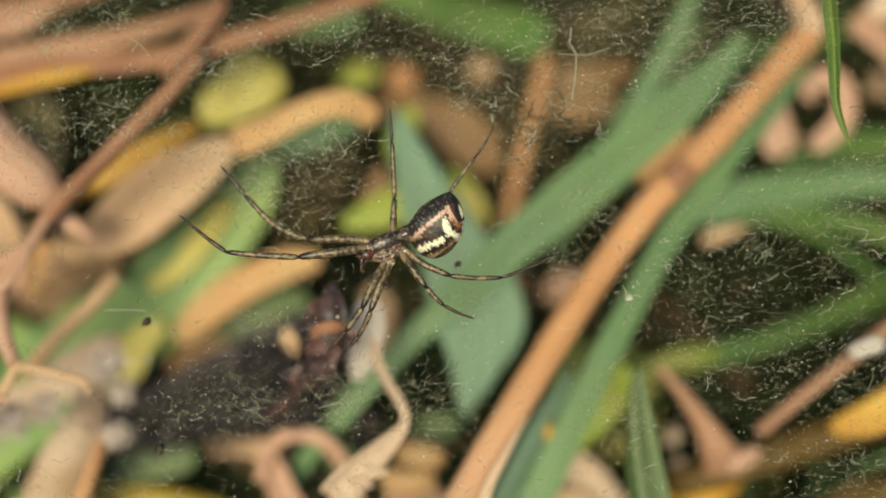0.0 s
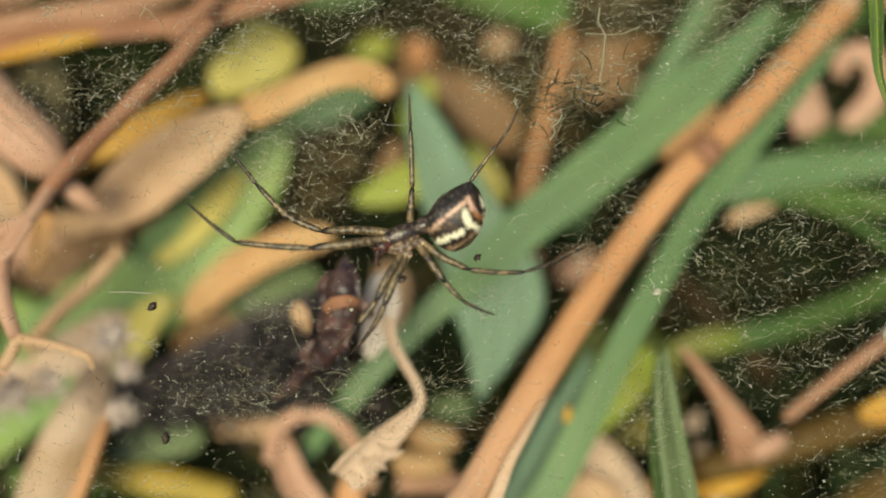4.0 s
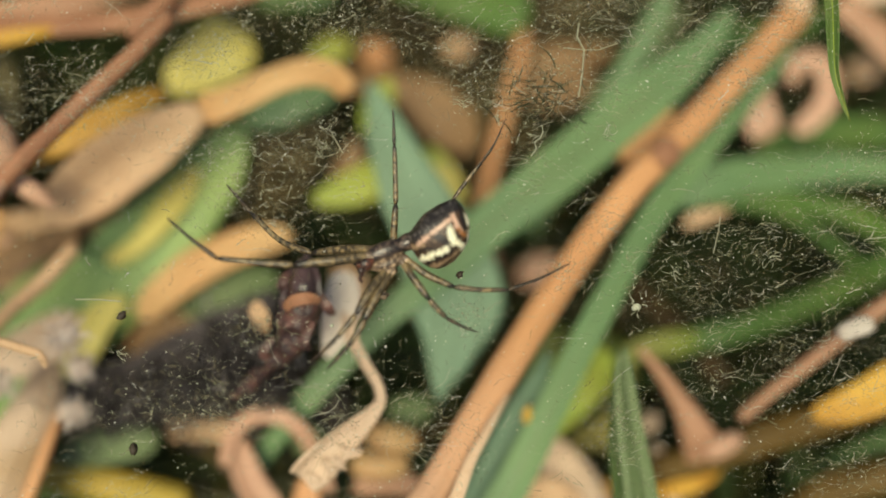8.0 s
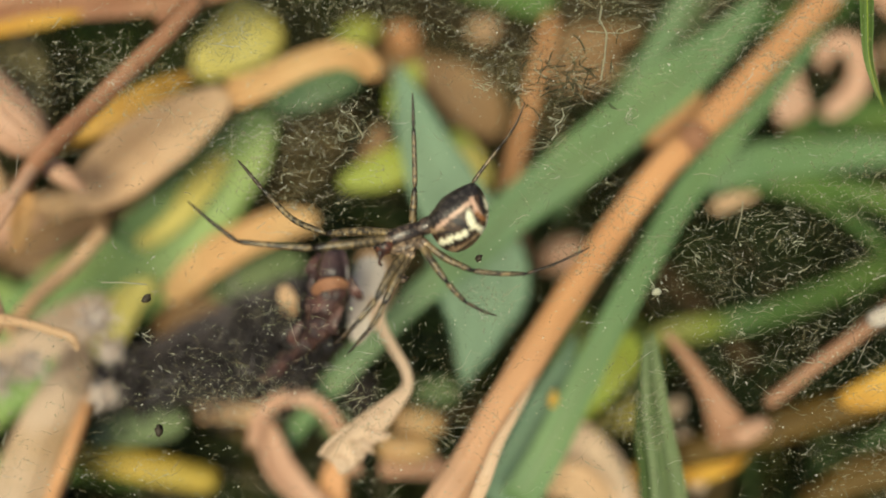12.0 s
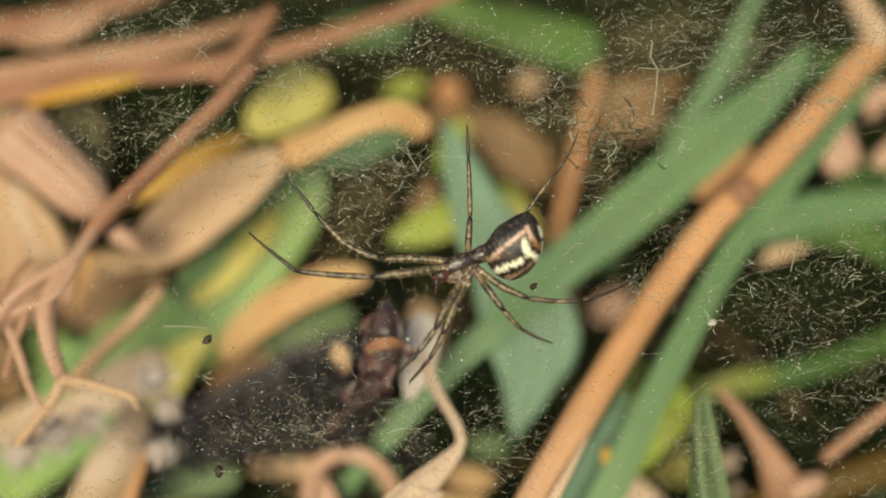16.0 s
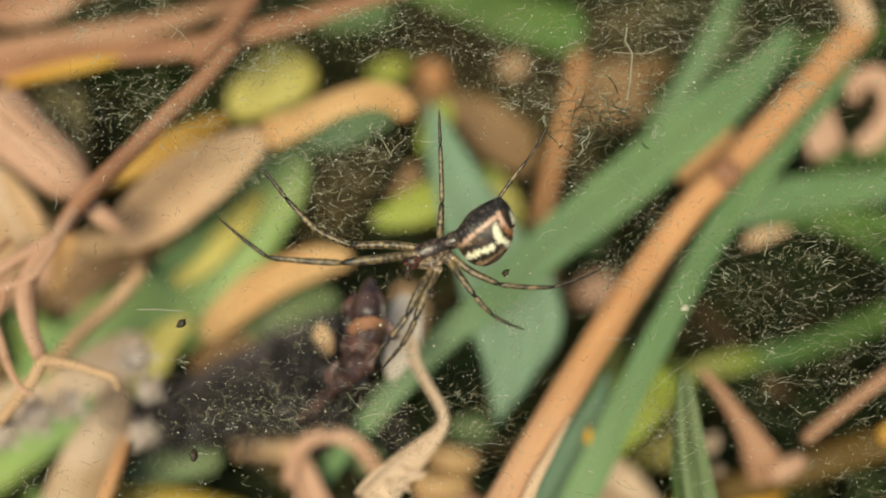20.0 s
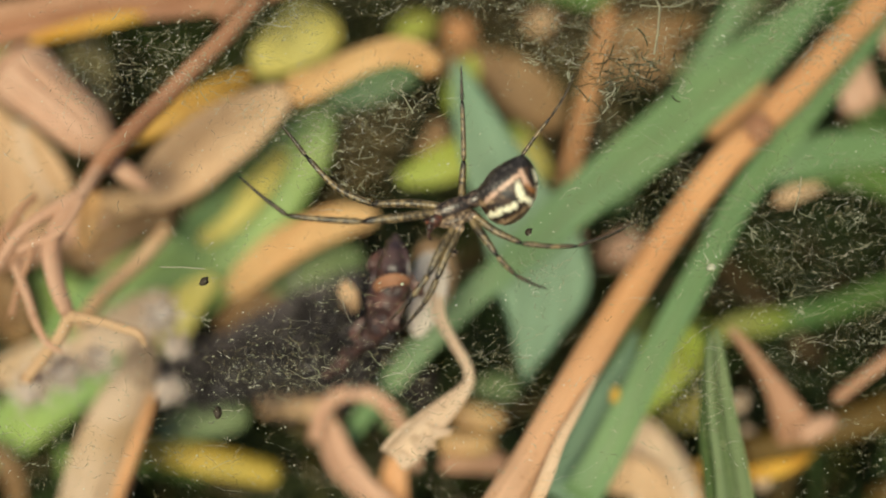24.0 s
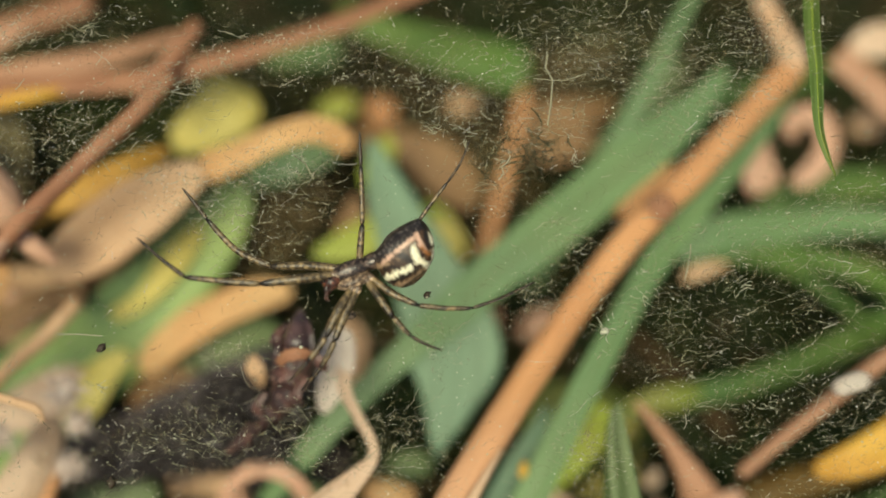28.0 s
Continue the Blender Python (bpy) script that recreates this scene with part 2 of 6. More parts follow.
BLACK = scattered("black_debris", [(0.0, (0.02, 0.016, 0.012)), (1.0, (0.05, 0.035, 0.02))], 0.6, 0.0)


# ---- shapes ----
def at(u, v, d):
    return VIEW @ Vector((u / 1000, v / 1000, -d / 1000))


def mesh_of(name, verts, faces, mat, uvs=None, smooth=True):
    me = bpy.data.meshes.new(name)
    me.from_pydata([tuple(v) for v in verts], [], faces)
    me.materials.append(mat)
    if uvs is not None:
        layer = me.uv_layers.new(name="UVMap")
        loops = np.empty(len(me.loops), dtype=np.int32)
        me.loops.foreach_get("vertex_index", loops)
        layer.data.foreach_set("uv", np.asarray(uvs, dtype=np.float32)[loops].ravel())
    me.polygons.foreach_set("use_smooth", [smooth] * len(me.polygons))
    me.update()
    return me


def part(name, me, parent, label=""):
    ob = new(name, me)
    ob.parent = parent
    return tagged(ob, label)


def spline(rows, n):
    """n rows along a smooth curve through the given rows (Catmull-Rom, evenly spaced by length)."""
    k = np.asarray(rows, float)
    k = np.vstack([2 * k[0] - k[1], k, 2 * k[-1] - k[-2]])
    out = []
    for a, b, c, e in zip(k[:-3], k[1:-2], k[2:-1], k[3:]):
        for s in np.linspace(0, 1, 24, endpoint=False):
            out.append(0.5 * (2 * b + (c - a) * s + (2 * a - 5 * b + 4 * c - e) * s * s + (3 * b - a - 3 * c + e) * s ** 3))
    out.append(k[-2])
    out = np.array(out)
    run = np.concatenate([[0], np.cumsum(np.linalg.norm(np.diff(out[:, :3], axis=0), axis=1))])
    even = np.linspace(0, run[-1], n)
    return np.stack([np.interp(even, run, out[:, j]) for j in range(out.shape[1])], -1), even


def unit(a):
    return a / np.maximum(np.linalg.norm(a, axis=-1, keepdims=True), 1e-12)


def sweep(rows, n, section, closed_round="", root="", twist=0.0, wobble=0.0, seed=0):
    """Carries a section along rows (u, v, d, width in mm). root: ends that bend away down to the ground. Returns verts, faces, map."""
    path, run = spline(rows, n)
    rng = random.Random(seed)
    phase = rng.random() * 9
    P = np.array([at(*p[:3]) for p in path])
    W = path[:, 3] / 1000
    W = W * (1 + wobble * np.sin(run * 0.9 + phase) * np.cos(run * 0.37 + 2 * phase))
    for flag, far in (("s", run), ("e", run[-1] - run)):
        if flag in closed_round:
            reach = max(path[0 if flag == "s" else -1, 3] * 0.5, 0.05)
            x = np.clip(far / reach, 0.02, 1)
            W = W * np.sqrt(1 - (1 - x) ** 2)
    T = unit(np.gradient(P, axis=0))
    to_eye = unit(np.array(EYE) - P)
    S = unit(np.cross(T, to_eye))
    N = np.cross(S, T)
    run = list(run)
    if root:
        for flag in root:
            i = 0 if flag == "s" else -1
            away = -to_eye[i]
            deep = (P[i][2] + 0.001) / max(-away[2], 0.2)
            steps = [0.06, 0.2, 0.5, 1.0]
            extra = np.array([P[i] + away * deep * s for s in steps])
            eS = np.repeat(S[i][None], 4, 0)
            eN = np.repeat((T[i] if flag == "e" else -T[i])[None], 4, 0) * (-1 if flag == "s" else 1) * (1 if flag == "s" else 1)
            eW = np.repeat(W[i], 4) * np.array([1.0, 0.95, 0.85, 0.7])
            if flag == "e":
                P, S, N, W = np.vstack([P, extra]), np.vstack([S, eS]), np.vstack([N, eN]), np.concatenate([W, eW])
                run = run + [run[-1] + deep * 1000 * s for s in steps]
            else:
                P, S, N, W = np.vstack([extra[::-1], P]), np.vstack([eS, S]), np.vstack([eN, N]), np.concatenate([eW[::-1], W])
                run = [run[0] - deep * 1000 * s for s in steps[::-1]] + run
            to_eye = unit(np.array(EYE) - P)
            T = unit(np.gradient(P, axis=0))
    run = np.array(run)
    if twist:
        turn = np.radians(twist) * (np.linspace(-1, 1, len(P)))
        S, N = S * np.cos(turn)[:, None] + N * np.sin(turn)[:, None], N * np.cos(turn)[:, None] - S * np.sin(turn)[:, None]
    ring = section  # rows of (across, lift) in widths, and absolute lift in mm
    m = len(ring)
    verts, uvs = [], []
    for i in range(len(P)):
        for a, b, c in ring:
            verts.append(P[i] + S[i] * (a * W[i]) + N[i] * (b * W[i] + c / 1000 * min(1, W[i] / 0.0004)))
            uvs.append((a * W[i] * 1000 + 10, run[i]))
    faces = []
    for i in range(len(P) - 1):
        for j in range(m):
            k = (j + 1) % m
            faces.append((i * m + j, i * m + k, (i + 1) * m + k, (i + 1) * m + j))
    faces.append(tuple(range(m))[::-1])
    faces.append(tuple((len(P) - 1) * m + j for j in range(m)))
    return verts, faces, uvs


def flat_section(fold=0.12, thick=0.12, across=9, curl=0.0):
    """A thin blade: folded along the middle, edges lifted by fold, rolled by curl."""
    s = np.linspace(-0.5, 0.5, across)
    lift = fold * np.abs(2 * s) ** 1.4 + curl * (2 * s) ** 3
    upper = [(a, b, thick * (1 - (2 * a) ** 4) * 0.5 + 0.01) for a, b in zip(s, lift)]
    lower = [(a, b, -thick * (1 - (2 * a) ** 4) * 0.5 - 0.01) for a, b in zip(s[::-1], lift[::-1])]
    return upper + lower


def round_section(flat=1.0, ribs=0, deep=0.03, sides=16):
    out = []
    for k in range(sides):
        a = 2 * math.pi * k / sides
        r = 0.5 * (1 + deep * math.cos(ribs * a)) if ribs else 0.5
        out.append((r * math.cos(a), r * flat * math.sin(a), 0.0))
    return out


seeds = iter(range(1, 100000))


def thing(name, label, category, rows, root, into):
    """The thing that a part belongs to: an Empty at its foot, or the one given."""
    if into is not None:
        return into
    ob = tagged(new(name), label, category)
    foot = rows[0] if "s" in root or "e" not in root else rows[-1]
    ob.location = at(*foot[:3])
    return ob


def grown(name, me, owner, label=""):
    """A part whose mesh is given in world places, under an Empty that stands elsewhere."""
    ob = part(name, me, owner, label)
    ob.matrix_parent_inverse = Matrix.Translation(-owner.location)
    return ob


def veins(owner, rows, mat, twist, fold, width, label, offsets=(0.0,)):
    """Raised veins that run along a blade."""
    for off in offsets:
        line = []
        for i, (u, v, d, w) in enumerate(rows):
            n = rows[min(i + 1, len(rows) - 1)]
            p = rows[max(i - 1, 0)]
            du, dv = n[0] - p[0], n[1] - p[1]
            k = max(math.hypot(du, dv), 1e-6)
            lift = fold * w * abs(2 * off) ** 1.4
            line.append((u - dv / k * off * w, v + du / k * off * w, d - 0.08 - lift, max(0.03, min(w * width, 0.3))))
        v, f, uv = sweep(line, 36, round_section(0.45, sides=8), "se", "", 0)
        me = mesh_of("midrib" if off == 0 else "vein", v, f, mat, uv)
        ob = part("midrib" if off == 0 else "vein", me, owner, label if off == 0 else "")


def grass_blade(rows, mat, label, fold=0.12, root="", tips="", twist=0.0, rib=None, thick=0.14, curl=0.0, into=None, name="grass_plant", vein=True):
    owner = thing(name, label, "grass plant", rows, root, into)
    v, f, uv = sweep(rows, 44, flat_section(fold, thick, 11, curl), tips, root, twist, 0.03, next(seeds))
    blade = grown("blade", mesh_of("blade", v, f, mat, uv), owner)
    if vein:
        veins(blade, rows, rib or mat, twist, fold, 0.075, "raised midrib")
    return owner


def leaf(rows, mat, label, fold=0.1, root="", tips="se", twist=0.0, rib=None, curl=0.0, name="fallen_leaf", thick=0.2, category="leaf", into=None, vein=True):
    owner = thing(name, label, category, rows, root, into)
    v, f, uv = sweep(rows, 44, flat_section(fold, thick, 13, curl), tips, root, twist, 0.05, next(seeds))
    blade = grown("leaf_blade", mesh_of("leaf_blade", v, f, mat, uv), owner)
    if vein:
        veins(blade, rows, rib or mat, twist, fold, 0.05, "raised midrib", (0.0,))
    return owner


def ridges(stem, rows, mat, flat):
    """Raised ribs along the side of a stem that shows."""
    for off in (-0.3, -0.12, 0.08, 0.27):
        line = []
        for i, (u, v, d, w) in enumerate(rows):
            n, p = rows[min(i + 1, len(rows) - 1)], rows[max(i - 1, 0)]
            du, dv = n[0] - p[0], n[1] - p[1]
            k = max(math.hypot(du, dv), 1e-6)
            line.append((u - dv / k * off * w, v + du / k * off * w, d - flat * w * math.sqrt(0.25 - off * off), 0.085 * w))
        v, f, uv = sweep(line, 40, round_section(0.5, sides=6), "se", "", 0, 0.2, next(seeds))
        part("ridge", mesh_of("ridge", v, f, mat, uv), stem)


def straw(rows, mat, label, root="", tips="", ribs=11, flat=0.85, name="dry_weed", category="dry plant", wobble=0.03, deep=0.03, into=None, piece="stem"):
    owner = thing(name, label, category, rows, root, into)
    v, f, uv = sweep(rows, 56, round_section(flat, ribs, deep, 22 if ribs else 14), tips, root, 0, wobble, next(seeds))
    stem = grown(piece, mesh_of(piece, v, f, mat, uv), owner, label if into is not None else "")
    if max(r[3] for r in rows) > 1.0:
        ridges(stem, rows, mat, flat)
    return owner


def seed(u, v, d, length, width, angle, mat, label, name="seed", category="seed", flat=0.8):
    """A plump oval seed or husk, wrinkled, with a small point."""
    c, s = math.cos(radians(angle)) * length / 2, math.sin(radians(angle)) * length / 2
    rows = [(u - c, v - s, d, width * 0.8), (u, v, d - width * 0.1, width), (u + c, v + s, d, width * 0.6)]
    vs, f, uv = sweep(rows, 22, round_section(flat, 7, 0.04, 18), "se", "", 0, 0.06, next(seeds))
    return tagged(new(name, mesh_of(name, vs, f, mat, uv)), label, category)


# ---- ground ----
def ground():
    reach = np.concatenate([np.linspace(0, 0.14, 90), 0.14 * np.geomspace(1.06, 900, 40)])
    line = np.concatenate([-reach[:0:-1], reach])
    n = len(line)
    verts = []
    for y in line:
        for x in line:
            h = 0.0035 * noise.noise((x * 60, y * 60, 3)) + 0.0015 * noise.noise((x * 260, y * 260, 7))
            fade = 1 / (1 + (max(abs(x), abs(y)) / 0.2) ** 2)
            verts.append((x, y + 0.05, h * fade - 0.002))
    faces = [(j * n + i, j * n + i + 1, (j + 1) * n + i + 1, (j + 1) * n + i) for j in range(n - 1) for i in range(n - 1)]
    tagged(new("ground", mesh_of("ground", verts, faces, SOIL)), "dark damp soil under moss and dead grass", "ground", "", "structure")


def carpet(name, label, mat, count, length, width, rise, spread, seed_, height=(0.0, 0.004), lie=0.5):
    """Countless short curved strips standing in or lying on the ground."""
    rng = np.random.default_rng(seed_)
    x = rng.uniform(-spread[0], spread[0], count)
    y = rng.uniform(spread[1], spread[2], count)
    z = rng.uniform(*height, count)
    L = rng.uniform(*length, count)
    w = rng.uniform(*width, count)
    a = rng.uniform(0, 2 * np.pi, count)
    up = rng.uniform(*rise, count)
    bend = rng.uniform(-1.2, 1.2, count)
    verts, faces = [], []
    p = np.stack([x, y, z], -1)
    rows = []
    for k, s in enumerate((0, 0.25, 0.5, 0.75, 1.0)):
        rows.append(p.copy())
        turn = a + bend * s
        tilt = up * (1 - lie * s)
        p = p + (L / 4)[:, None] * np.stack([np.cos(turn) * np.cos(tilt), np.sin(turn) * np.cos(tilt), np.sin(tilt)], -1)
    side = np.stack([-np.sin(a), np.cos(a), np.zeros(count)], -1)
    for k, taper in enumerate((0.8, 1.0, 0.9, 0.65, 0.15)):
        half = side * (w * taper / 2)[:, None]
        verts.append(rows[k] - half)
        verts.append(rows[k] + half)
        verts.append(rows[k] + np.array([0, 0, 1]) * (w * taper * 0.35)[:, None])
    V = np.stack(verts, 1).reshape(-1, 3)
    base = np.arange(count) * 15
    quads = []
    for k in range(4):
        for i, j in ((0, 2), (2, 1), (1, 0)):
            quads.append(np.stack([base + 3 * k + i, base + 3 * k + j, base + 3 * (k + 1) + j, base + 3 * (k + 1) + i], -1))
    me = mesh_of(name, V, np.concatenate(quads).tolist(), mat)
    tagged(new(name, me), label, "undergrowth", "", "stuff")


ground()
carpet("moss", "dark green moss and fine grass shoots on soil", MOSS, 26000, (0.003, 0.010), (0.00015, 0.0005), (0.1, 1.3), (0.11, -0.03, 0.19), 11)
carpet("dry_fibres", "pale dead grass fibres tangled over moss", FIBRE, 1500, (0.004, 0.012), (0.0001, 0.00022), (-0.1, 0.5), (0.10, -0.02, 0.17), 12, (0.004, 0.014), 1.0)
carpet("dark_litter", "dark crumbled leaf litter lying on soil", CRUMB, 5000, (0.001, 0.004), (0.0003, 0.0012), (-0.2, 0.6), (0.10, -0.03, 0.18), 13, (0.0, 0.006), 1.0)
# near-black tints: the shade low among the stems is put into the colour
SHADED_GRASS = scattered("undergrowth", [(0.0, (0.010, 0.018, 0.004)), (0.3, (0.018, 0.034, 0.006)), (0.55, (0.032, 0.056, 0.010)), (0.8, (0.03, 0.03, 0.010)), (0.92, (0.07, 0.04, 0.018)), (1.0, (0.13, 0.09, 0.03))])
carpet("undergrowth", "tangled green and dead grass strands over moss", SHADED_GRASS, 1600, (0.010, 0.03), (0.0005, 0.0016), (-0.15, 0.35), (0.11, -0.03, 0.19), 14, (0.003, 0.012), 0.6)
carpet("deep_grass", "long grass blades lying over moss, shade put into their dark tint", SHADED_GRASS, 420, (0.025, 0.06), (0.0010, 0.0026), (-0.05, 0.12), (0.12, -0.03, 0.19), 15, (0.002, 0.009), 0.5)

# ---- plants ----

# stick
THICK = straw([(-5.2, -26.0, 56.5, 2.4), (-2.1, -21.4, 58.6, 2.45), (0.9, -17.2, 61, 2.49), (2.7, -15.0, 63, 2.43), (6.7, -8.9, 66, 2.21), (12.0, -1.6, 69.5, 2.13), (16.3, 3.6, 71.5, 2.11), (18.9, 6.0, 72.5, 2.22)], STRAW_FOOT, "thick orange dead grass stem with a dark node", tips="e", root="s")
straw([(18.4, 5.6, 72.4, 1.93), (21.4, 8.5, 73.3, 2.25), (23.7, 10.8, 74, 2.19), (28.0, 15.2, 75.5, 2.23), (29.8, 17.1, 76, 2.33), (30.3, 18.9, 76.5, 2.04)], STRAW, "upper length of an orange dead grass stem over leaves its node", tips="se", ribs=9, into=THICK)
straw([(29.9, 16.6, 75.8, 2.20), (29.9, 18.3, 76, 2.11), (29.3, 20.5, 77, 1.79), (28.4, 23.2, 78, 1.59)], STRAW_PALE, "pale dry joint and top of a dead grass stem", tips="s", root="e", piece="joint", into=THICK)
straw([(18.0, 5.2, 71.8, 1.83), (18.8, 6.0, 72, 2.41), (19.6, 6.8, 72.4, 2.06)], RUST, "dark rusty node ring round an orange stem", tips="se", ribs=0, piece="node", into=THICK)

straw([(6.8, -10.1, 64.4, 0.22), (5.4, -12.0, 62.6, 0.5), (4.2, -13.8, 61.4, 0.7), (3.4, -15.6, 60.6, 0.83), (2.6, -17.3, 60, 0.89), (1.1, -20.5, 58.6, 0.87)], STRAW_PALE, "loose strip split from the foot of a stem", tips="s", root="e", ribs=5, flat=0.6, into=THICK, piece="strip")

# big green blades
grass_blade([(25.8, 18.0, 78, 0.97), (23.5, 15.1, 77.6, 2.2), (19.8, 11.7, 77.2, 3.51), (15.4, 8.1, 76.8, 3.93), (10.9, 4.4, 76.2, 3.81), (6.7, 1.1, 75.8, 3.44), (3.4, -2.0, 75.4, 2.83), (1.1, -3.9, 75, 2.21), (-1.5, -6.2, 74.8, 1.95), (-4.2, -8.9, 74.8, 1.87), (-6.8, -11.8, 75, 1.79), (-9.2, -14.7, 75.6, 1.55), (-11.2, -17.7, 76.6, 1.31)], GREEN, "broad green grass blade slanting behind the spider", fold=0.08, tips="s", root="e", rib=SAGE)
grass_blade([(25.9, 27.4, 87, 0.84), (23.4, 22.5, 87, 1.09), (20.9, 17.5, 87, 1.63), (18.3, 12.9, 87, 1.93), (15.8, 8.2, 87, 2.03), (12.8, 3.8, 88, 1.95), (10.9, 0.9, 89, 1.87)], GREEN, "second green grass blade narrower than its neighbour", root="se", fold=0.1)
grass_blade([(6.2, -19.7, 70, 2.54), (8.0, -16.7, 70, 2.46), (10.5, -12.0, 70.6, 2.25), (12.8, -7.7, 71.4, 2.03), (15.4, -3.3, 72.4, 1.93), (18.2, 1.2, 73.6, 1.92), (21.7, 5.6, 75, 1.96), (25.4, 9.8, 76, 1.77), (28.8, 13.8, 77, 1.44), (31.0, 17.0, 78, 0.75)], GREEN, "green grass blade running beside the orange stem", fold=0.14, root="s", tips="e", rib=SAGE)
grass_blade([(5.3, -20.6, 73, 3.32), (6.5, -17.3, 73, 2.90), (8.2, -13.7, 73.4, 2.25), (9.9, -10.7, 74, 1.43), (11.0, -8.5, 75, 0.43)], TEAL, "blue-green grass blade close beside the orange stem", root="s", tips="e")
grass_blade([(22.3, 3.4, 83, 2.64), (26.5, 4.9, 83, 3.21), (32.0, 5.6, 84, 2.86), (38.0, 6.2, 85, 2.46), (43.3, 6.2, 86, 2.05)], GREEN, "wide dull green grass blade lying level", tips="s", root="se", fold=0.05)
grass_blade([(24.7, 2.9, 82, 0.56), (28.0, 2.8, 82, 0.84), (32.3, 1.8, 82.5, 0.94), (36.2, -0.6, 83, 0.94), (40.4, -3.9, 84, 0.86)], DEEP, "arched bright green grass blade over dark moss", tips="s", root="e")
grass_blade([(31.1, 7.8, 88, 1.50), (35.5, 9.3, 88, 2.60), (40.4, 9.7, 88, 2.80), (44.3, 9.4, 88, 2.50)], DEEP, "dark green grass blade in shade", tips="s", root="se")
grass_blade([(17.1, -10.5, 84, 1.05), (20.6, -9.3, 84, 1.77), (23.9, -8.6, 84, 1.96), (28.2, -7.7, 84, 1.96), (34.0, -5.6, 84.5, 2.11), (39.9, -3.0, 85, 2.27), (44.2, -1.1, 86, 2.15)], DEEP, "bright green grass blade with a yellowed end", tips="s", root="se", fold=0.12, rib=BRIGHT)
leaf([(18.3, -9.8, 83, 1.13), (20.3, -9.0, 82.6, 1.88), (22.6, -8.6, 82.6, 1.97), (24.6, -8.2, 83, 0.94)], MELLOW, "yellow-green grass leaf over a darker blade", root="s")
SHOOT = straw([(14.1, -7.4, 65, 0.3), (14.1, -9.2, 65, 0.89), (14.3, -11.4, 65, 1.48), (14.5, -13.9, 64.6, 2.13), (14.9, -16.3, 64.2, 2.55), (15.1, -18.1, 64, 2.69)], SHOOTY, "grooved dark green grass shoot standing upright", ribs=5, root="e", tips="s", flat=0.6, piece="shoot", deep=0.16)
grass_blade([(14.3, -7.1, 64.4, 0.22), (14.5, -9.1, 64.0, 0.51), (14.8, -11.2, 63.8, 0.65), (15.2, -13.6, 63.4, 0.72), (15.7, -16.4, 63, 0.79), (16.0, -18.0, 63, 0.79)], SAGE, "pale-edged sheath along a green grass shoot", tips="s", root="e", fold=0.3, into=SHOOT, vein=False)
grass_blade([(13.7, -7.6, 63.8, 0.14), (13.6, -9.7, 63.4, 0.32), (13.7, -12.5, 63, 0.43), (14.0, -15.2, 62.6, 0.5), (14.2, -17.7, 62.5, 0.5)], SAGE, "pale raised stripe along a green grass shoot", tips="s", root="e", fold=0.2, into=SHOOT, vein=False)

# thorn sheath and stems lower right
SHEATH = straw([(17.0, -8.0, 72, 0.47), (18.3, -9.3, 72.6, 0.75), (19.9, -11.3, 73.4, 1.16), (21.2, -13.2, 74, 1.86), (22.2, -15.0, 74.6, 2.78), (22.8, -16.3, 75, 3.21)], PINK, "pinkish dry grass sheath widening to a torn end", tips="s", ribs=7, flat=0.45, root="e", piece="sheath")
straw([(22.4, -16.2, 74.2, 1.35), (23.3, -15.5, 73.6, 1.54), (24.5, -15.0, 73.8, 1.34), (25.2, -14.9, 74.4, 0.68)], SALMON, "torn knob at the end of a dry sheath", tips="se", ribs=5, root="s", piece="torn_end", into=SHEATH)
straw([(24.3, -13.1, 72, 0.82), (26.8, -10.6, 71, 0.97), (29.1, -8.4, 70, 1.03), (32.2, -5.6, 69, 1.14), (34.8, -3.5, 68, 1.12)], PINK, "thin pinkish dead stem leaning over moss", root="se", tips="s", ribs=6)
straw([(27.5, -6.3, 63, 1.00), (28.7, -5.8, 63, 1.22), (29.8, -5.5, 63, 1.14)], WHITE, "short white chip of dry straw on a stem", tips="se", ribs=5, root="e", piece="chip")
straw([(19.2, -17.7, 76, 2.07), (23.6, -16.5, 76, 2.37), (27.9, -15.1, 76, 2.59), (32.3, -13.7, 76, 2.59), (37.1, -12.4, 76, 2.37), (42.1, -11.2, 77, 2.23)], OLIVE, "olive-brown mossy stem lying flat", root="se", ribs=9, wobble=0.06)
leaf([(30.4, -13.2, 74, 1.01), (32.7, -12.3, 73, 2.40), (35.4, -11.0, 72.5, 3.21), (38.5, -9.3, 72, 3.27), (41.8, -8.1, 72, 2.45)], GOLD, "golden yellow leaf blade catching sun", root="e", tips="s", fold=0.06)
grass_blade([(32.4, -21.4, 84, 1.72), (36.3, -19.1, 83, 2.17), (40.6, -16.8, 82, 2.24), (45.8, -14.2, 82, 2.05)], DEEP, "dark green blade under a golden leaf", root="se")
straw([(30.8, -22.1, 80, 2.00), (34.5, -20.1, 79, 2.33), (38.6, -18.5, 78, 2.66), (43.6, -17.1, 78, 2.66)], OLIVE, "brown dead stem lying in litter", root="se")
leaf([(15.3, -21.9, 80, 0.91), (16.4, -20.3, 79, 2.33), (17.3, -21.3, 79, 2.06), (18.0, -23.3, 80, 1.36)], GOLD, "small golden leaf tip", root="e")
leaf([(18.5, -19.8, 78, 1.15), (20.7, -18.6, 77, 2.93), (23.1, -17.8, 77, 2.54), (25.0, -17.6, 78, 0.80)], GOLD, "golden yellow leaf piece among stems", root="s")
leaf([(19.7, -16.1, 78, 0.71), (20.2, -17.5, 78, 1.77), (20.9, -19.2, 78, 1.59), (21.4, -21.3, 79, 0.90)], CREAM, "pale cream scrap of dry leaf", root="e")
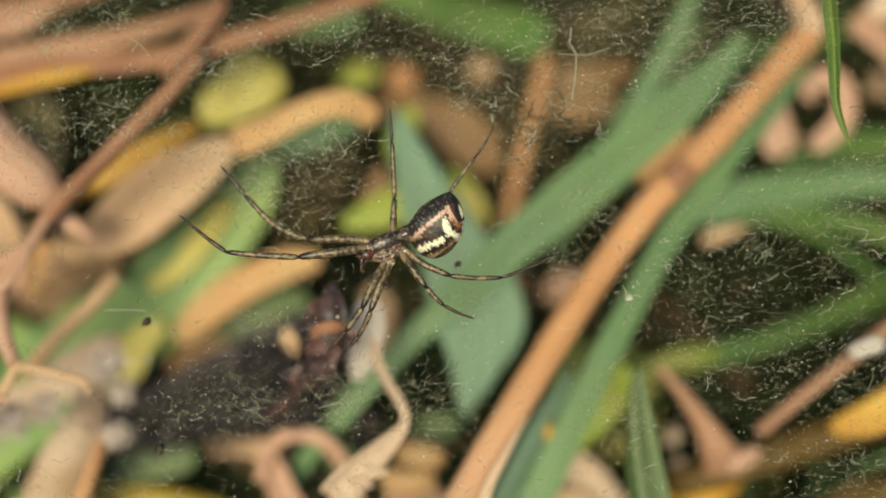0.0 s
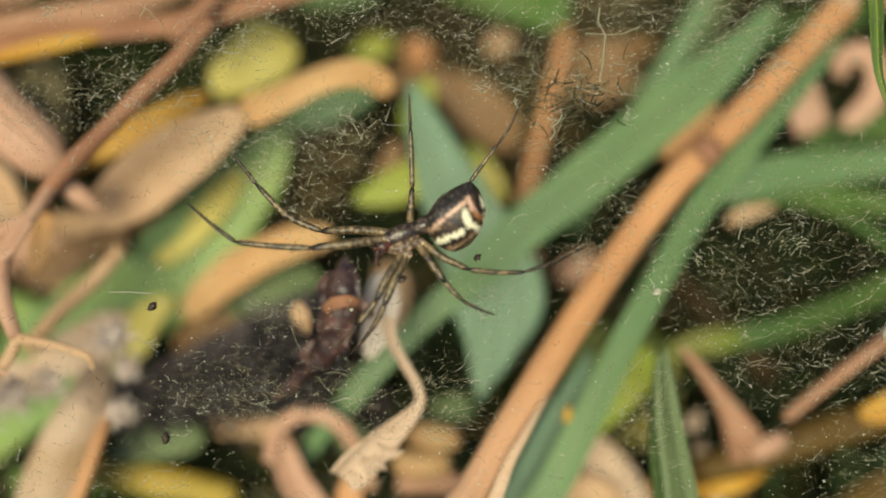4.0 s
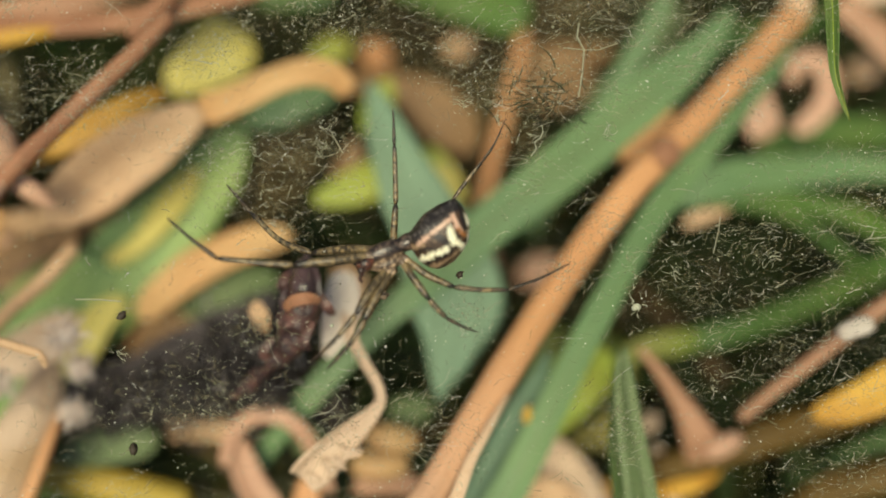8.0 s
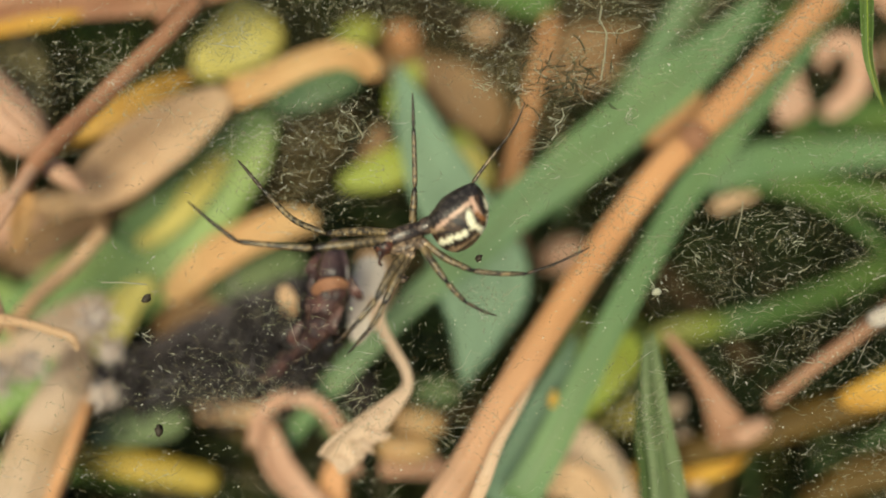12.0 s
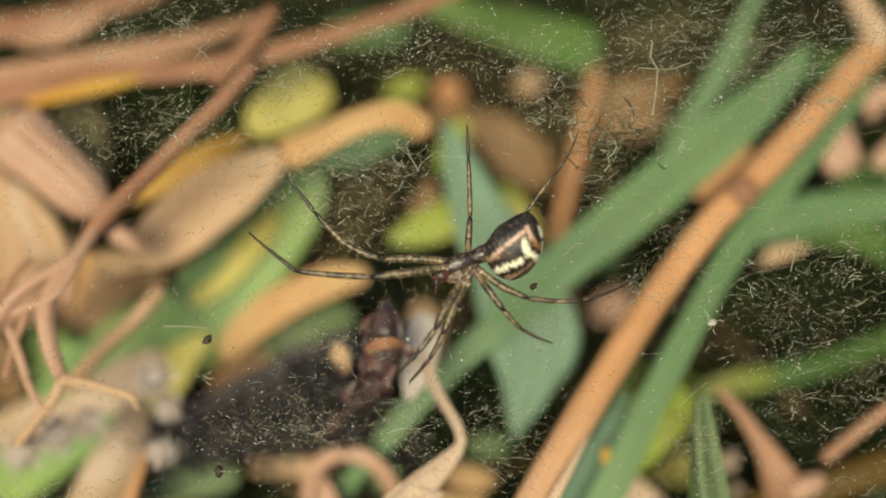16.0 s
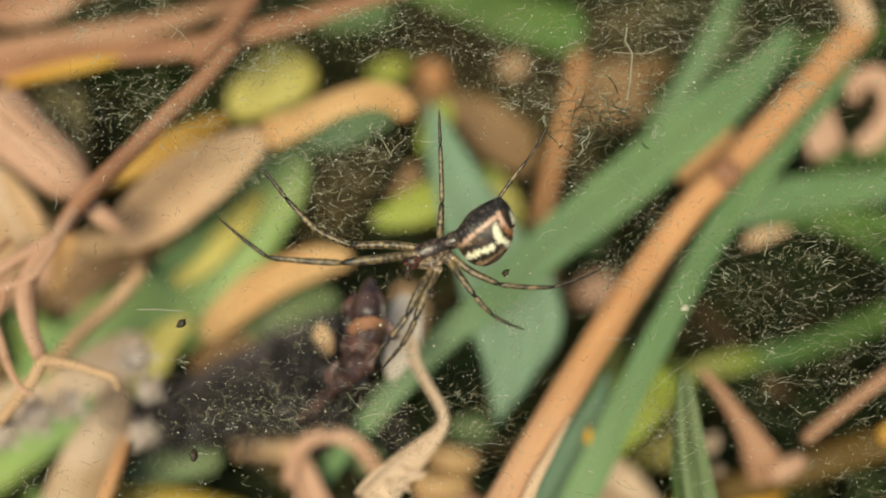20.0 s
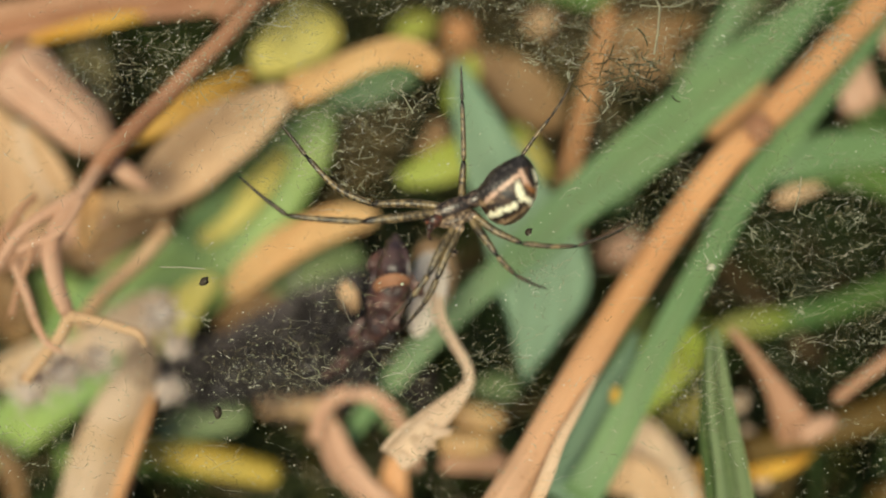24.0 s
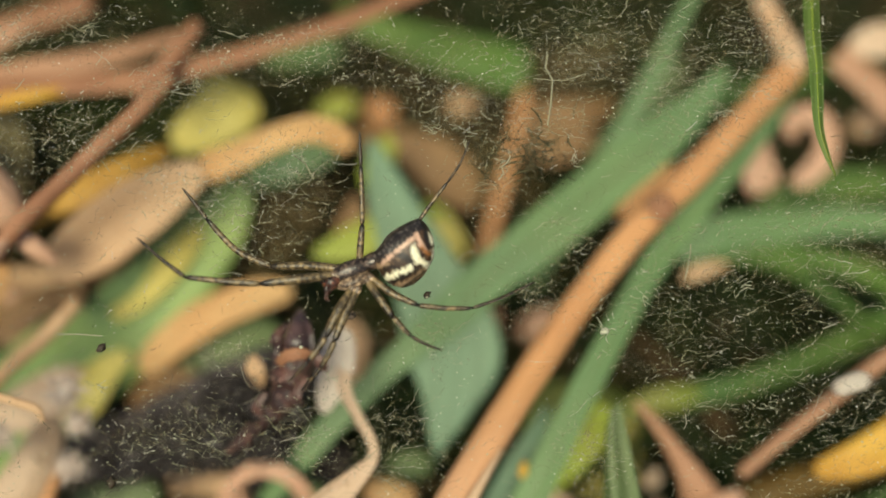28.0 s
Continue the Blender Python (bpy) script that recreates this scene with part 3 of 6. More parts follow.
seed(20.3, -15.1, 82, 1.86, 1.21, 60, CREAM, "pale dry husk fallen among grass")
leaf([(11.8, -15.8, 80, 0.91), (12.6, -18.1, 79, 3.59), (13.6, -21.0, 78, 4.87), (14.5, -24.5, 78, 3.99)], CREAM, "pale cream dry leaf lying flat", tips="s", root="e", fold=0.15)
leaf([(8.9, -20.5, 78, 2.21), (11.2, -19.8, 77, 2.89), (13.0, -21.1, 77, 2.62), (14.0, -23.6, 78, 1.77)], TAN, "pinkish-tan dry leaf under a pale one", root="e")
leaf([(10.6, -12.9, 94, 3.20), (13.9, -11.7, 93, 6.87), (17.6, -12.8, 93, 7.92), (20.8, -15.6, 94, 3.20)], MELLOW, "broad yellow-green leaf out in the sun near moss", root="e", fold=0.06)
leaf([(15.4, -18.9, 92, 2.09), (17.5, -16.8, 92, 5.75), (19.3, -13.7, 92, 4.18), (20.3, -11.2, 93, 1.06)], YELLOW, "yellowing broad leaf beside green blades", root="s", fold=0.08)
seed(8.7, -12.4, 70.1, 1.19, 0.64, 80, GOLD, "small yellow spot of husk stuck to a blade")

grass_blade([(27.0, 3.2, 86, 0.68), (30.6, 3.4, 85, 1.45), (35.5, 2.9, 85, 1.83), (39.4, 1.8, 85, 1.93), (43.9, -0.4, 86, 1.76), (48.5, -2.6, 87, 1.48)], BRIGHT, "arched yellow-green grass blade over moss", tips='s', root='se', fold=0.1)
grass_blade([(31.3, -21.2, 80, 1.0), (34.1, -19.6, 79, 1.79), (37.7, -18.5, 79, 1.97), (42.9, -17.5, 80, 1.82)], OLIVE, "brownish dead blade lying in litter", tips='s', root='se')
grass_blade([(25.6, 16.9, 92, 1.04), (30.4, 18.6, 92, 2.09), (36.1, 19.7, 92, 2.4), (41.9, 22.1, 93, 2.11)], DEEP, "dark grass blade in shade", tips='s', root='se')
grass_blade([(17.5, 12.8, 96, 0.98), (20.6, 15.3, 95, 1.83), (23.8, 18.6, 95, 2.16), (26.2, 22.6, 96, 1.96)], SAGE, "dull green grass blade in shade", tips='s', root='se')
leaf([(-5.7, 15.4, 97, 1.1), (-2.4, 14.7, 96, 2.73), (1.9, 14.2, 96, 2.51), (5.1, 13.4, 97, 1.1)], BROWN, "brown dead leaf deep in litter", root='e')
leaf([(9.6, 15.2, 98, 1.34), (13.9, 14.5, 97, 3.31), (18.2, 15.7, 97, 2.75)], BROWN, "brown dead leaf deep in litter", root='e')
leaf([(10.42, -15.25, 76.26, 1.73), (11.72, -12.56, 75.8, 3.88), (13.67, -10.32, 75.8, 4.31), (15.81, -8.93, 76.26, 2.17)], LIME, "yellow-green leaf behind a grass blade", root='e', fold=0.08)

# waxy leaf
leaf([(-2.6, 11.9, 78.4, 0.62), (-2.0, 10.3, 78, 1.77), (-1.1, 7.6, 77.6, 3.17), (0.5, 3.8, 77.2, 4.82), (2.4, 0.1, 76.8, 6.02), (3.8, -3.5, 76.4, 7.2), (4.0, -5.9, 76.2, 6.58), (3.6, -8.4, 76, 4.23), (3.0, -10.8, 75.8, 1.81), (2.8, -12.4, 75.6, 0.17)], TEAL, "broad waxy blue-green pointed leaf hanging down", tips="", root="s", fold=0.05, thick=0.3, rib=TEAL)
leaf([(-1.1, 12.9, 82, 0.65), (-1.6, 11.7, 82, 2.05), (-2.3, 10.1, 82, 2.33), (-2.7, 8.3, 82.5, 1.41)], LIME, "small yellow-green leaf tip over leaves the waxy leaf", root="e")
leaf([(-7.3, 3.0, 82, 0.93), (-5.2, 3.6, 82, 2.37), (-2.6, 4.6, 82, 3.35), (-0.5, 5.6, 82.5, 2.58), (0.9, 6.2, 83, 1.08)], LIME, "lime green leaf lit by sun", root="e", fold=0.1)
leaf([(-5.2, 3.2, 84, 1.62), (-4.7, 5.1, 84, 2.39), (-4.2, 7.0, 84, 1.62), (-4.1, 8.2, 84, 0.38)], BROWN, "small brown leaf standing up", root="s")
leaf([(2.5, 6.6, 85, 0.48), (3.4, 5.4, 84.5, 1.87), (4.4, 3.9, 84.5, 1.63), (4.9, 2.8, 85, 0.68)], YELLOW, "round yellow leaf spot behind the spider", root="e")
leaf([(1.8, 7.7, 86, 1.17), (2.8, 6.0, 86, 2.64), (3.3, 4.3, 86, 2.44), (3.3, 2.8, 86, 1.47)], LIME, "lime leaf behind a yellow one", root="e")
straw([(6.9, 2.2, 90, 1.28), (7.8, 6.2, 90, 1.33), (8.9, 10.5, 90, 1.28), (9.8, 13.7, 90.5, 1.08), (10.6, 17.1, 91, 1.29), (10.9, 18.9, 91, 0.98)], STRAW, "short orange dead stem standing further off", tips="se", root="s", ribs=7)
leaf([(-0.4, 13.5, 91, 1.76), (1.9, 12.5, 91, 4.24), (4.3, 10.4, 91, 4.55), (6.4, 8.1, 91.5, 2.65)], BROWN, "brown dead leaf behind grass", root="e")
leaf([(11.3, 16.7, 96, 1.31), (14.0, 17.3, 96, 2.94), (17.3, 17.7, 96, 2.29), (20.2, 18.5, 97, 0.99)], BROWN, "rust-brown dead leaf in shade", root="e")
grass_blade([(11.2, 19.9, 90, 2.76), (10.1, 20.2, 90, 3.99), (7.1, 21.3, 91, 4.24), (3.0, 22.7, 92, 3.66), (-1.2, 24.3, 93, 2.85), (-6.5, 26.5, 94, 2.14)], BRIGHT, "bright green grass blade crossing over leaves", tips="s", root="e", fold=0.06)
straw([(-3.6, 16.4, 96, 2.40), (-2.5, 17.4, 95.5, 3.36), (-1.7, 18.4, 96, 2.73)], STRAW, "stubby orange seed husk standing further off", tips="se", root="s", ribs=5, piece="husk")
straw([(3.8, 18.2, 97, 1.65), (5.1, 18.5, 97, 2.42), (6.5, 19.0, 97, 1.98)], TAN, "stubby tan seed husk standing further off", tips="se", root="s", ribs=5, piece="husk")
leaf([(-8.9, 17.2, 96, 0.9), (-6.9, 18.0, 96, 2.3), (-5.0, 18.5, 96, 1.3)], LIME, "olive yellow leaf scrap", root="e")
leaf([(-13.6, 9.4, 85, 1.26), (-11.2, 10.4, 84.6, 2.79), (-8.8, 11.5, 84.6, 3.17), (-5.9, 12.1, 85, 1.74)], GREEN, "grey-green leaf under an arched dead blade", root="e")
leaf([(-14.2, 23.3, 96, 2.18), (-11.0, 23.5, 96, 3.27), (-6.6, 23.8, 96, 3.05)], DEEP, "dark green leaf in shade", root="e")
straw([(17.0, 6.1, 79, 1.30), (18.6, 7.9, 78.5, 1.92), (20.3, 9.6, 78.5, 1.92), (21.0, 10.2, 79, 1.44)], STRAW, "stub of an orange stem beside the thick one", tips="se", root="s", ribs=7)
leaf([(10.4, -3.7, 92, 1.25), (11.8, -3.1, 91.5, 2.70), (13.4, -2.7, 91.5, 2.81), (14.4, -2.5, 92, 1.36)], SALMON, "dull pinkish dead leaf standing further off", root="e")
leaf([(7.9, -5.0, 86, 0.54), (7.4, -3.0, 86, 1.51), (7.9, -1.1, 86, 1.03)], RUST, "rusty leaf edge behind the waxy leaf", root="s")
leaf([(22.4, 1.0, 80, 0.40), (23.6, 1.6, 80, 1.15), (25.2, 2.1, 80, 0.8), (26.2, 2.3, 80, 0.3)], TAN, "tan leaf tip over dark moss", root="s")

# left side
leaf([(-25.85, 1.38, 73.6, 2.51), (-23.46, 2.76, 73.14, 3.98), (-20.06, 5.34, 73.14, 4.66), (-16.84, 7.64, 73.6, 3.55), (-14.63, 9.11, 74.06, 1.52)], TAN, "broad tan dead leaf blade", tips="se", root="s", fold=0.1, rib=TAN)
grass_blade([(-14.97, 9.02, 74.4, 2.43), (-12.37, 9.95, 74.4, 2.15), (-9.49, 11.35, 74.4, 2.01), (-6.88, 12.09, 74.4, 2.01), (-5.02, 11.72, 74.87, 1.89), (-4.09, 10.51, 75.33, 1.54)], PEACH, "arched orange-tan dead grass blade", tips="se", fold=0.16, root="e")
leaf([(-27.16, 4.84, 73.47, 0.75), (-25.2, 6.14, 73.1, 1.66), (-22.79, 7.44, 73.1, 1.99), (-20.0, 9.02, 73.28, 1.83), (-17.39, 10.51, 74.4, 1.01)], OCHRE, "ochre yellow dead leaf behind a tan blade", root="s", tips="e")
leaf([(-18.9, 11.7, 83, 1.2), (-18.0, 12.8, 83, 3.3), (-16.3, 14.0, 82.6, 4.5), (-14.6, 15.2, 82.6, 4.9), (-13.5, 16.1, 83, 4.1), (-13.0, 16.8, 83.4, 2.0)], YELLOW, "bright yellow blunt leaf", root="e", fold=0.04)
leaf([(-23.2, -2.1, 80.5, 1.28), (-20.6, -0.5, 80, 1.59), (-18.6, 1.9, 80, 1.95), (-17.1, 4.0, 80.5, 1.74), (-16.3, 5.4, 81, 0.64)], YELLOW, "yellow leaf edge along a green blade", root="s")
grass_blade([(-12.9, 8.9, 81.4, 1.85), (-15.4, 5.2, 81.4, 5.08), (-18.5, 1.3, 81, 6.44), (-22.5, -3.1, 81, 7.08), (-26.6, -7.0, 81, 6.72), (-31.1, -10.7, 81.4, 6.01), (-35.7, -14.4, 82.4, 5.15), (-41.4, -19.1, 83.4, 4.26)], FRESH, "wide green grass blade slanting down", tips="s", root="e", fold=0.05)
leaf([(-21.7, -4.9, 80, 1.09), (-23.5, -6.3, 79.5, 2.35), (-24.7, -8.6, 79, 2.42), (-25.9, -10.9, 79.6, 1.18)], YELLOW, "yellowed strip of leaf over a green blade", root="e")
leaf([(-20.6, -6.4, 80, 1.50), (-18.7, -4.4, 79.4, 2.66), (-15.8, -2.2, 79.4, 2.80), (-12.0, -0.5, 79.6, 2.58), (-8.8, 0.1, 80, 1.64)], PEACH, "peach coloured dry leaf under the spider", root="s", fold=0.08)
leaf([(-22.3, -9.5, 83, 1.41), (-20.3, -8.1, 82.6, 3.00), (-18.4, -6.7, 82.6, 2.81), (-17.6, -5.7, 83, 0.94)], BROWN, "brown underside of a dry leaf", root="s")
leaf([(-19.0, -9.5, 83, 1.89), (-16.6, -6.7, 83, 3.77), (-13.3, -4.8, 83, 4.24), (-10.6, -3.0, 84, 2.86)], SAGE, "olive leaf in half shade", root="s")
leaf([(-9.7, -4.4, 67.4, 0.54), (-9.4, -5.4, 67, 1.29), (-9.1, -6.5, 67.4, 0.61)], TAN, "small ochre leaf behind a dark husk", root="e")
grass_blade([(-39.3, 14.1, 78, 1.86), (-33.5, 15.0, 77, 1.84), (-27.0, 15.6, 76, 1.75), (-20.8, 16.0, 75.5, 1.54), (-15.3, 17.3, 76, 1.41), (-9.8, 19.2, 77, 1.29), (-4.6, 21.3, 78, 1.24), (1.6, 24.3, 79, 1.19), (8.0, 27.5, 80, 1.13)], RUST, "reddish brown dead grass blade", root="se", fold=0.2)
grass_blade([(-40.3, 15.8, 80, 2.09), (-34.8, 16.8, 80, 2.18), (-29.3, 17.7, 80, 2.00), (-24.1, 19.1, 81, 1.56), (-21.1, 20.3, 82, 1.12), (-18.1, 21.6, 83, 0.80)], PINK, "broad pinkish dead grass blade", root="se", fold=0.1)
leaf([(-34.8, 13.3, 76, 0.60), (-31.1, 14.1, 75.4, 1.11), (-27.6, 14.8, 75.4, 0.94), (-25.7, 15.3, 76, 0.35)], GOLD, "golden strip on a dead blade", root="e")
grass_blade([(-42.3, 20.9, 84, 2.10), (-37.5, 21.5, 84, 2.19), (-33.5, 22.8, 85, 1.93), (-27.5, 25.3, 86, 1.95)], RUST, "brown dead blade among grass", root="se")
straw([(-26.63, 2.03, 66.35, 1.04), (-25.58, 3.34, 65.92, 1.16), (-23.99, 4.92, 65.48, 1.2), (-21.7, 6.94, 65.04, 1.2), (-19.33, 9.31, 65.04, 1.2), (-17.23, 11.69, 65.92, 1.12), (-15.29, 14.15, 66.79, 0.96)], RUST, "brown dead stem leaning across blades", root="se", ribs=7)
straw([(-32.34, 9.82, 69.37, 4.83), (-29.1, 7.12, 69.01, 4.11), (-27.39, 5.59, 69.01, 3.53), (-26.49, 4.77, 69.37, 2.16), (-26.13, 4.15, 69.82, 0.89)], SALMON, "thick pinkish dry straw ending in a point", root="s", tips="e", ribs=9)
leaf([(-37.4, 7.6, 79, 0.63), (-35.9, 5.6, 78.6, 1.87), (-34.7, 3.6, 78.6, 2.41), (-34.4, 1.5, 79, 1.62)], CREAM, "tan dead leaf under a pink straw", root="s")
leaf([(-36.0, 1.3, 84, 1.72), (-32.9, -0.6, 83.5, 3.98), (-30.0, 0.1, 83.5, 4.79), (-27.3, 1.3, 84, 2.29)], TAN, "brown dead leaf in half shade", root="s")
grass_blade([(-35.0, 13.8, 84, 2.29), (-34.0, 11.4, 84, 2.67), (-33.4, 9.0, 84, 2.39), (-33.1, 7.1, 84, 1.72)], KHAKI, "olive grey blade in shade", root="se")
leaf([(-27.9, 11.1, 94, 1.60), (-25.7, 12.1, 94, 3.20), (-23.0, 13.5, 94, 2.67)], SAGE, "green leaf scrap deep in shade", root="e")
STALK = straw([(-25.57, 3.2, 65.8, 0.75), (-26.04, 1.69, 64.39, 0.87), (-27.07, -0.19, 63.36, 1.08), (-27.54, -1.97, 62.79, 1.14), (-27.07, -4.14, 62.23, 1.06), (-26.13, -6.3, 61.85, 0.91)], SALMON, "branching pinkish dry stalk", root="s", ribs=5, tips="e", piece="stalk")
straw([(-26.13, -6.2, 61.66, 0.75), (-24.25, -6.49, 61.48, 0.57), (-22.65, -6.96, 61.48, 0.55), (-21.62, -7.33, 61.48, 0.52), (-21.34, -8.18, 61.85, 0.34)], TAN, "side branch of a dry stalk", tips="se", root="e", ribs=5, piece="stalk", into=STALK)
straw([(-26.04, -6.11, 61.85, 0.7), (-26.7, -7.43, 62.04, 0.75), (-28.01, -8.93, 62.42, 0.75), (-29.42, -10.43, 62.98, 0.76)], TAN, "lower branch of a dry stalk", tips="s", root="e", ribs=5, piece="stalk", into=STALK)
straw([(-29.99, -3.2, 62.98, 0.57), (-29.05, -4.89, 62.42, 0.54), (-28.29, -6.67, 62.04, 0.49), (-27.45, -7.99, 61.85, 0.39), (-26.51, -8.55, 61.85, 0.18)], SALMON, "curved pale pink stalk tip", tips="e", root="s", ribs=5, piece="stalk", into=STALK)
straw([(-26.23, 1.41, 63.92, 0.58), (-27.64, 0.38, 63.36, 0.72), (-29.14, -0.66, 62.98, 0.71), (-30.27, -1.79, 62.98, 0.71), (-31.58, -3.57, 63.54, 0.65)], SALMON, "bent pale pink side stalk", tips="s", root="e", ribs=5, piece="stalk", into=STALK)
straw([(-29.42, 1.32, 64.86, 0.37), (-30.08, 0.47, 64.3, 0.51), (-30.83, -0.75, 63.92, 0.58), (-31.87, -2.16, 64.3, 0.51)], PINK, "pale pink side stalk", tips="s", root="e", ribs=5, piece="stalk", into=STALK)
straw([(-25.76, 1.03, 63.36, 0.36), (-26.51, -0.56, 62.6, 0.5), (-27.26, -1.32, 62.42, 0.5), (-28.48, -1.69, 62.6, 0.42), (-29.89, -2.26, 62.98, 0.36)], SALMON, "thin forked side stalk", tips="se", root="e", ribs=5, piece="stalk", into=STALK)
straw([(-28.67, -1.5, 62.79, 0.36), (-28.95, -2.82, 62.6, 0.46), (-29.61, -4.23, 62.79, 0.43), (-30.46, -6.39, 63.36, 0.36)], PINK, "thin hanging side stalk", tips="s", root="e", ribs=5, piece="stalk", into=STALK)
leaf([(-28.1, 2.4, 71, 0.48), (-28.1, 1.0, 70.6, 1.36), (-28.3, -0.7, 70.4, 1.44), (-28.9, -2.5, 70.8, 0.48)], PEACH, "peach dry leaf hanging among pink stalks", root="s", fold=0.15)
leaf([(-33.6, 6.5, 73, 0.41), (-32.4, 4.5, 72.6, 1.4), (-31.3, 2.7, 72.6, 1.57), (-30.9, 1.4, 73, 0.5)], TAN, "tan-yellow dry leaf under a thick pink straw", root="s", fold=0.12)
straw([(-28.92, -7.63, 69.75, 0.95), (-26.88, -5.21, 70.22, 1.08), (-24.64, -3.07, 70.68, 1.16), (-22.97, -0.93, 71.61, 0.98)], TAN, "slanting tan stalk over a green blade", root="se", ribs=5, piece="stalk")
TORN = straw([(-30.18, -24.01, 72.68, 4.46), (-29.16, -20.61, 72.68, 4.62), (-27.88, -16.84, 72.68, 4.62), (-26.68, -13.62, 73.14, 3.98), (-25.85, -11.13, 73.6, 2.76), (-25.39, -9.2, 74.52, 1.53)], PALE, "broad blurred tan dead sheath", root="s", tips="e", ribs=5, flat=0.4, piece="sheath")
straw([(-27.23, -21.9, 71.39, 0.81), (-26.4, -19.41, 71.39, 0.89), (-25.39, -16.56, 71.58, 0.89), (-24.66, -14.08, 72.13, 0.74), (-24.29, -12.7, 72.68, 0.33)], STRAW, "orange edge of a dead sheath", root="se", ribs=5, piece="strip", into=TORN)

grass_blade([(-33.4, 15.0, 82, 1.4), (-32.6, 13.1, 81.6, 2.87), (-32.2, 10.8, 81.6, 3.06), (-32.2, 8.3, 82, 2.61)], KHAKI, "olive-yellow dead blade standing behind a pink straw", tips="s", root="e", fold=0.1)

straw([(-19.9, 14.3, 74, 1.09), (-18.2, 16.1, 74, 1.43), (-16.8, 18.0, 74.6, 1.36), (-15.5, 20.5, 75.4, 1.2)], RUST, "short brown dead stem crossing a blade", tips="se", root="e", ribs=5)
leaf([(-37.5, 19.0, 80, 0.91), (-35.1, 19.7, 79.6, 2.26), (-32.3, 20.5, 79.6, 2.08), (-30.2, 21.8, 80, 0.91)], PINK, "pinkish dry leaf over crossed blades", root="e", fold=0.12)

# bottom
leaf([(-26.7, -17.6, 80, 0.91), (-24.1, -16.7, 79.5, 2.53), (-21.4, -16.1, 79.5, 2.80), (-19.2, -16.0, 80, 1.82)], SAGE, "grey-green oval leaf lying in grass", root="e")
straw([(-29.9, -18.8, 81, 1.84), (-24.7, -19.2, 80, 2.36), (-20.1, -20.1, 80, 2.45), (-16.6, -20.9, 80.4, 2.01)], MUSTARD, "yellow dead stem lying flat", root="s", tips="e", ribs=7)
grass_blade([(-36.4, -21.1, 84, 2.86), (-31.6, -20.1, 84, 2.86), (-23.5, -21.3, 84, 2.39)], BRIGHT, "green blade under a yellow stem", root="se")
grass_blade([(-18.1, -15.3, 80, 1.36), (-15.8, -14.8, 79, 1.97), (-13.2, -15.3, 79, 1.62), (-12.0, -15.9, 80, 0.91)], TAN, "tan dead blade end", root="se")
grass_blade([(-12.7, -16.4, 73, 0.83), (-12.2, -14.3, 73, 1.04), (-10.7, -13.0, 73, 1.12), (-8.9, -13.0, 73, 1.12), (-7.4, -13.9, 73, 1.12), (-6.2, -15.9, 73.5, 1.04), (-5.3, -18.5, 74, 0.84)], SALMON, "arched pinkish dead blade", root="se", fold=0.3, thick=0.4)
grass_blade([(-12.3, -14.5, 74, 1.01), (-11.6, -16.1, 73.6, 1.84), (-10.7, -18.1, 73.2, 2.08), (-8.7, -20.2, 73, 1.74), (-6.0, -22.2, 73, 1.24)], SALMON, "pinkish dead blade hanging from an arch", root="se", fold=0.25)
seed(-0.7, -15.0, 75, 4.09, 2.39, -8, NUT, "plump ochre seed husk on the ground")
seed(-1.6, -16.7, 74, 4.37, 2.19, 0, NUT, "plump brown-pink seed husk on the ground")
seed(0.7, -13.5, 79, 3.77, 2.69, 10, SAGE, "grey-green seed pod in shade")
seed(-7.4, -16.0, 80, 2.73, 2.18, 20, SAGE, "dull green seed pod in shade")
seed(-6.0, -14.9, 86, 4.40, 3.42, 60, SOILY, "dark grey pebble-like clod")
leaf([(-3.6, -18.9, 76, 1.21), (-1.1, -18.5, 76, 1.81), (1.5, -18.9, 76, 1.51)], PINK, "brownish dead leaf at the base of stems", root="se")

# curl leaf
CURL = leaf([(-3.5, -5.1, 67, 1.14), (-3.3, -6.6, 65.8, 0.9), (-2.4, -8.1, 64.6, 0.66), (-1.6, -9.3, 64, 0.62), (-1.3, -10.3, 63.8, 0.65), (-1.6, -11.0, 63.6, 0.87), (-2.7, -12.1, 63.3, 1.44), (-4.0, -13.3, 63, 2.0), (-5.2, -14.5, 63, 2.36), (-6.0, -15.3, 63.2, 1.94)], CREAM, "pale cream dry leaf twisted into a curl", tips="s", root="", fold=0.26, curl=0.2, rib=TAN)
leaf([(-3.9, -13.1, 62.7, 0.21), (-3.4, -13.5, 62.5, 0.57), (-2.7, -13.5, 62.6, 0.5), (-2.4, -13.3, 62.8, 0.14)], CREAM, "", fold=0.05, thick=0.06, curl=0.1, into=CURL, vein=False)
leaf([(-5.0, -13.9, 62.5, 0.28), (-4.4, -14.3, 62.4, 0.78), (-4.1, -15.0, 62.6, 0.36)], PALE, "", fold=0.05, thick=0.06, curl=0.1, into=CURL, vein=False)
leaf([(-5.9, -14.8, 62.7, 0.28), (-5.3, -15.2, 62.6, 0.71), (-4.6, -15.2, 62.8, 0.21)], CREAM, "", fold=0.05, thick=0.06, curl=0.1, into=CURL, vein=False)
leaf([(-4.4, -13.7, 62.4, 0.14), (-3.8, -14.1, 62.4, 0.43), (-3.4, -14.6, 62.7, 0.14)], CREAM, "", fold=0.05, thick=0.06, curl=0.1, into=CURL, vein=False)

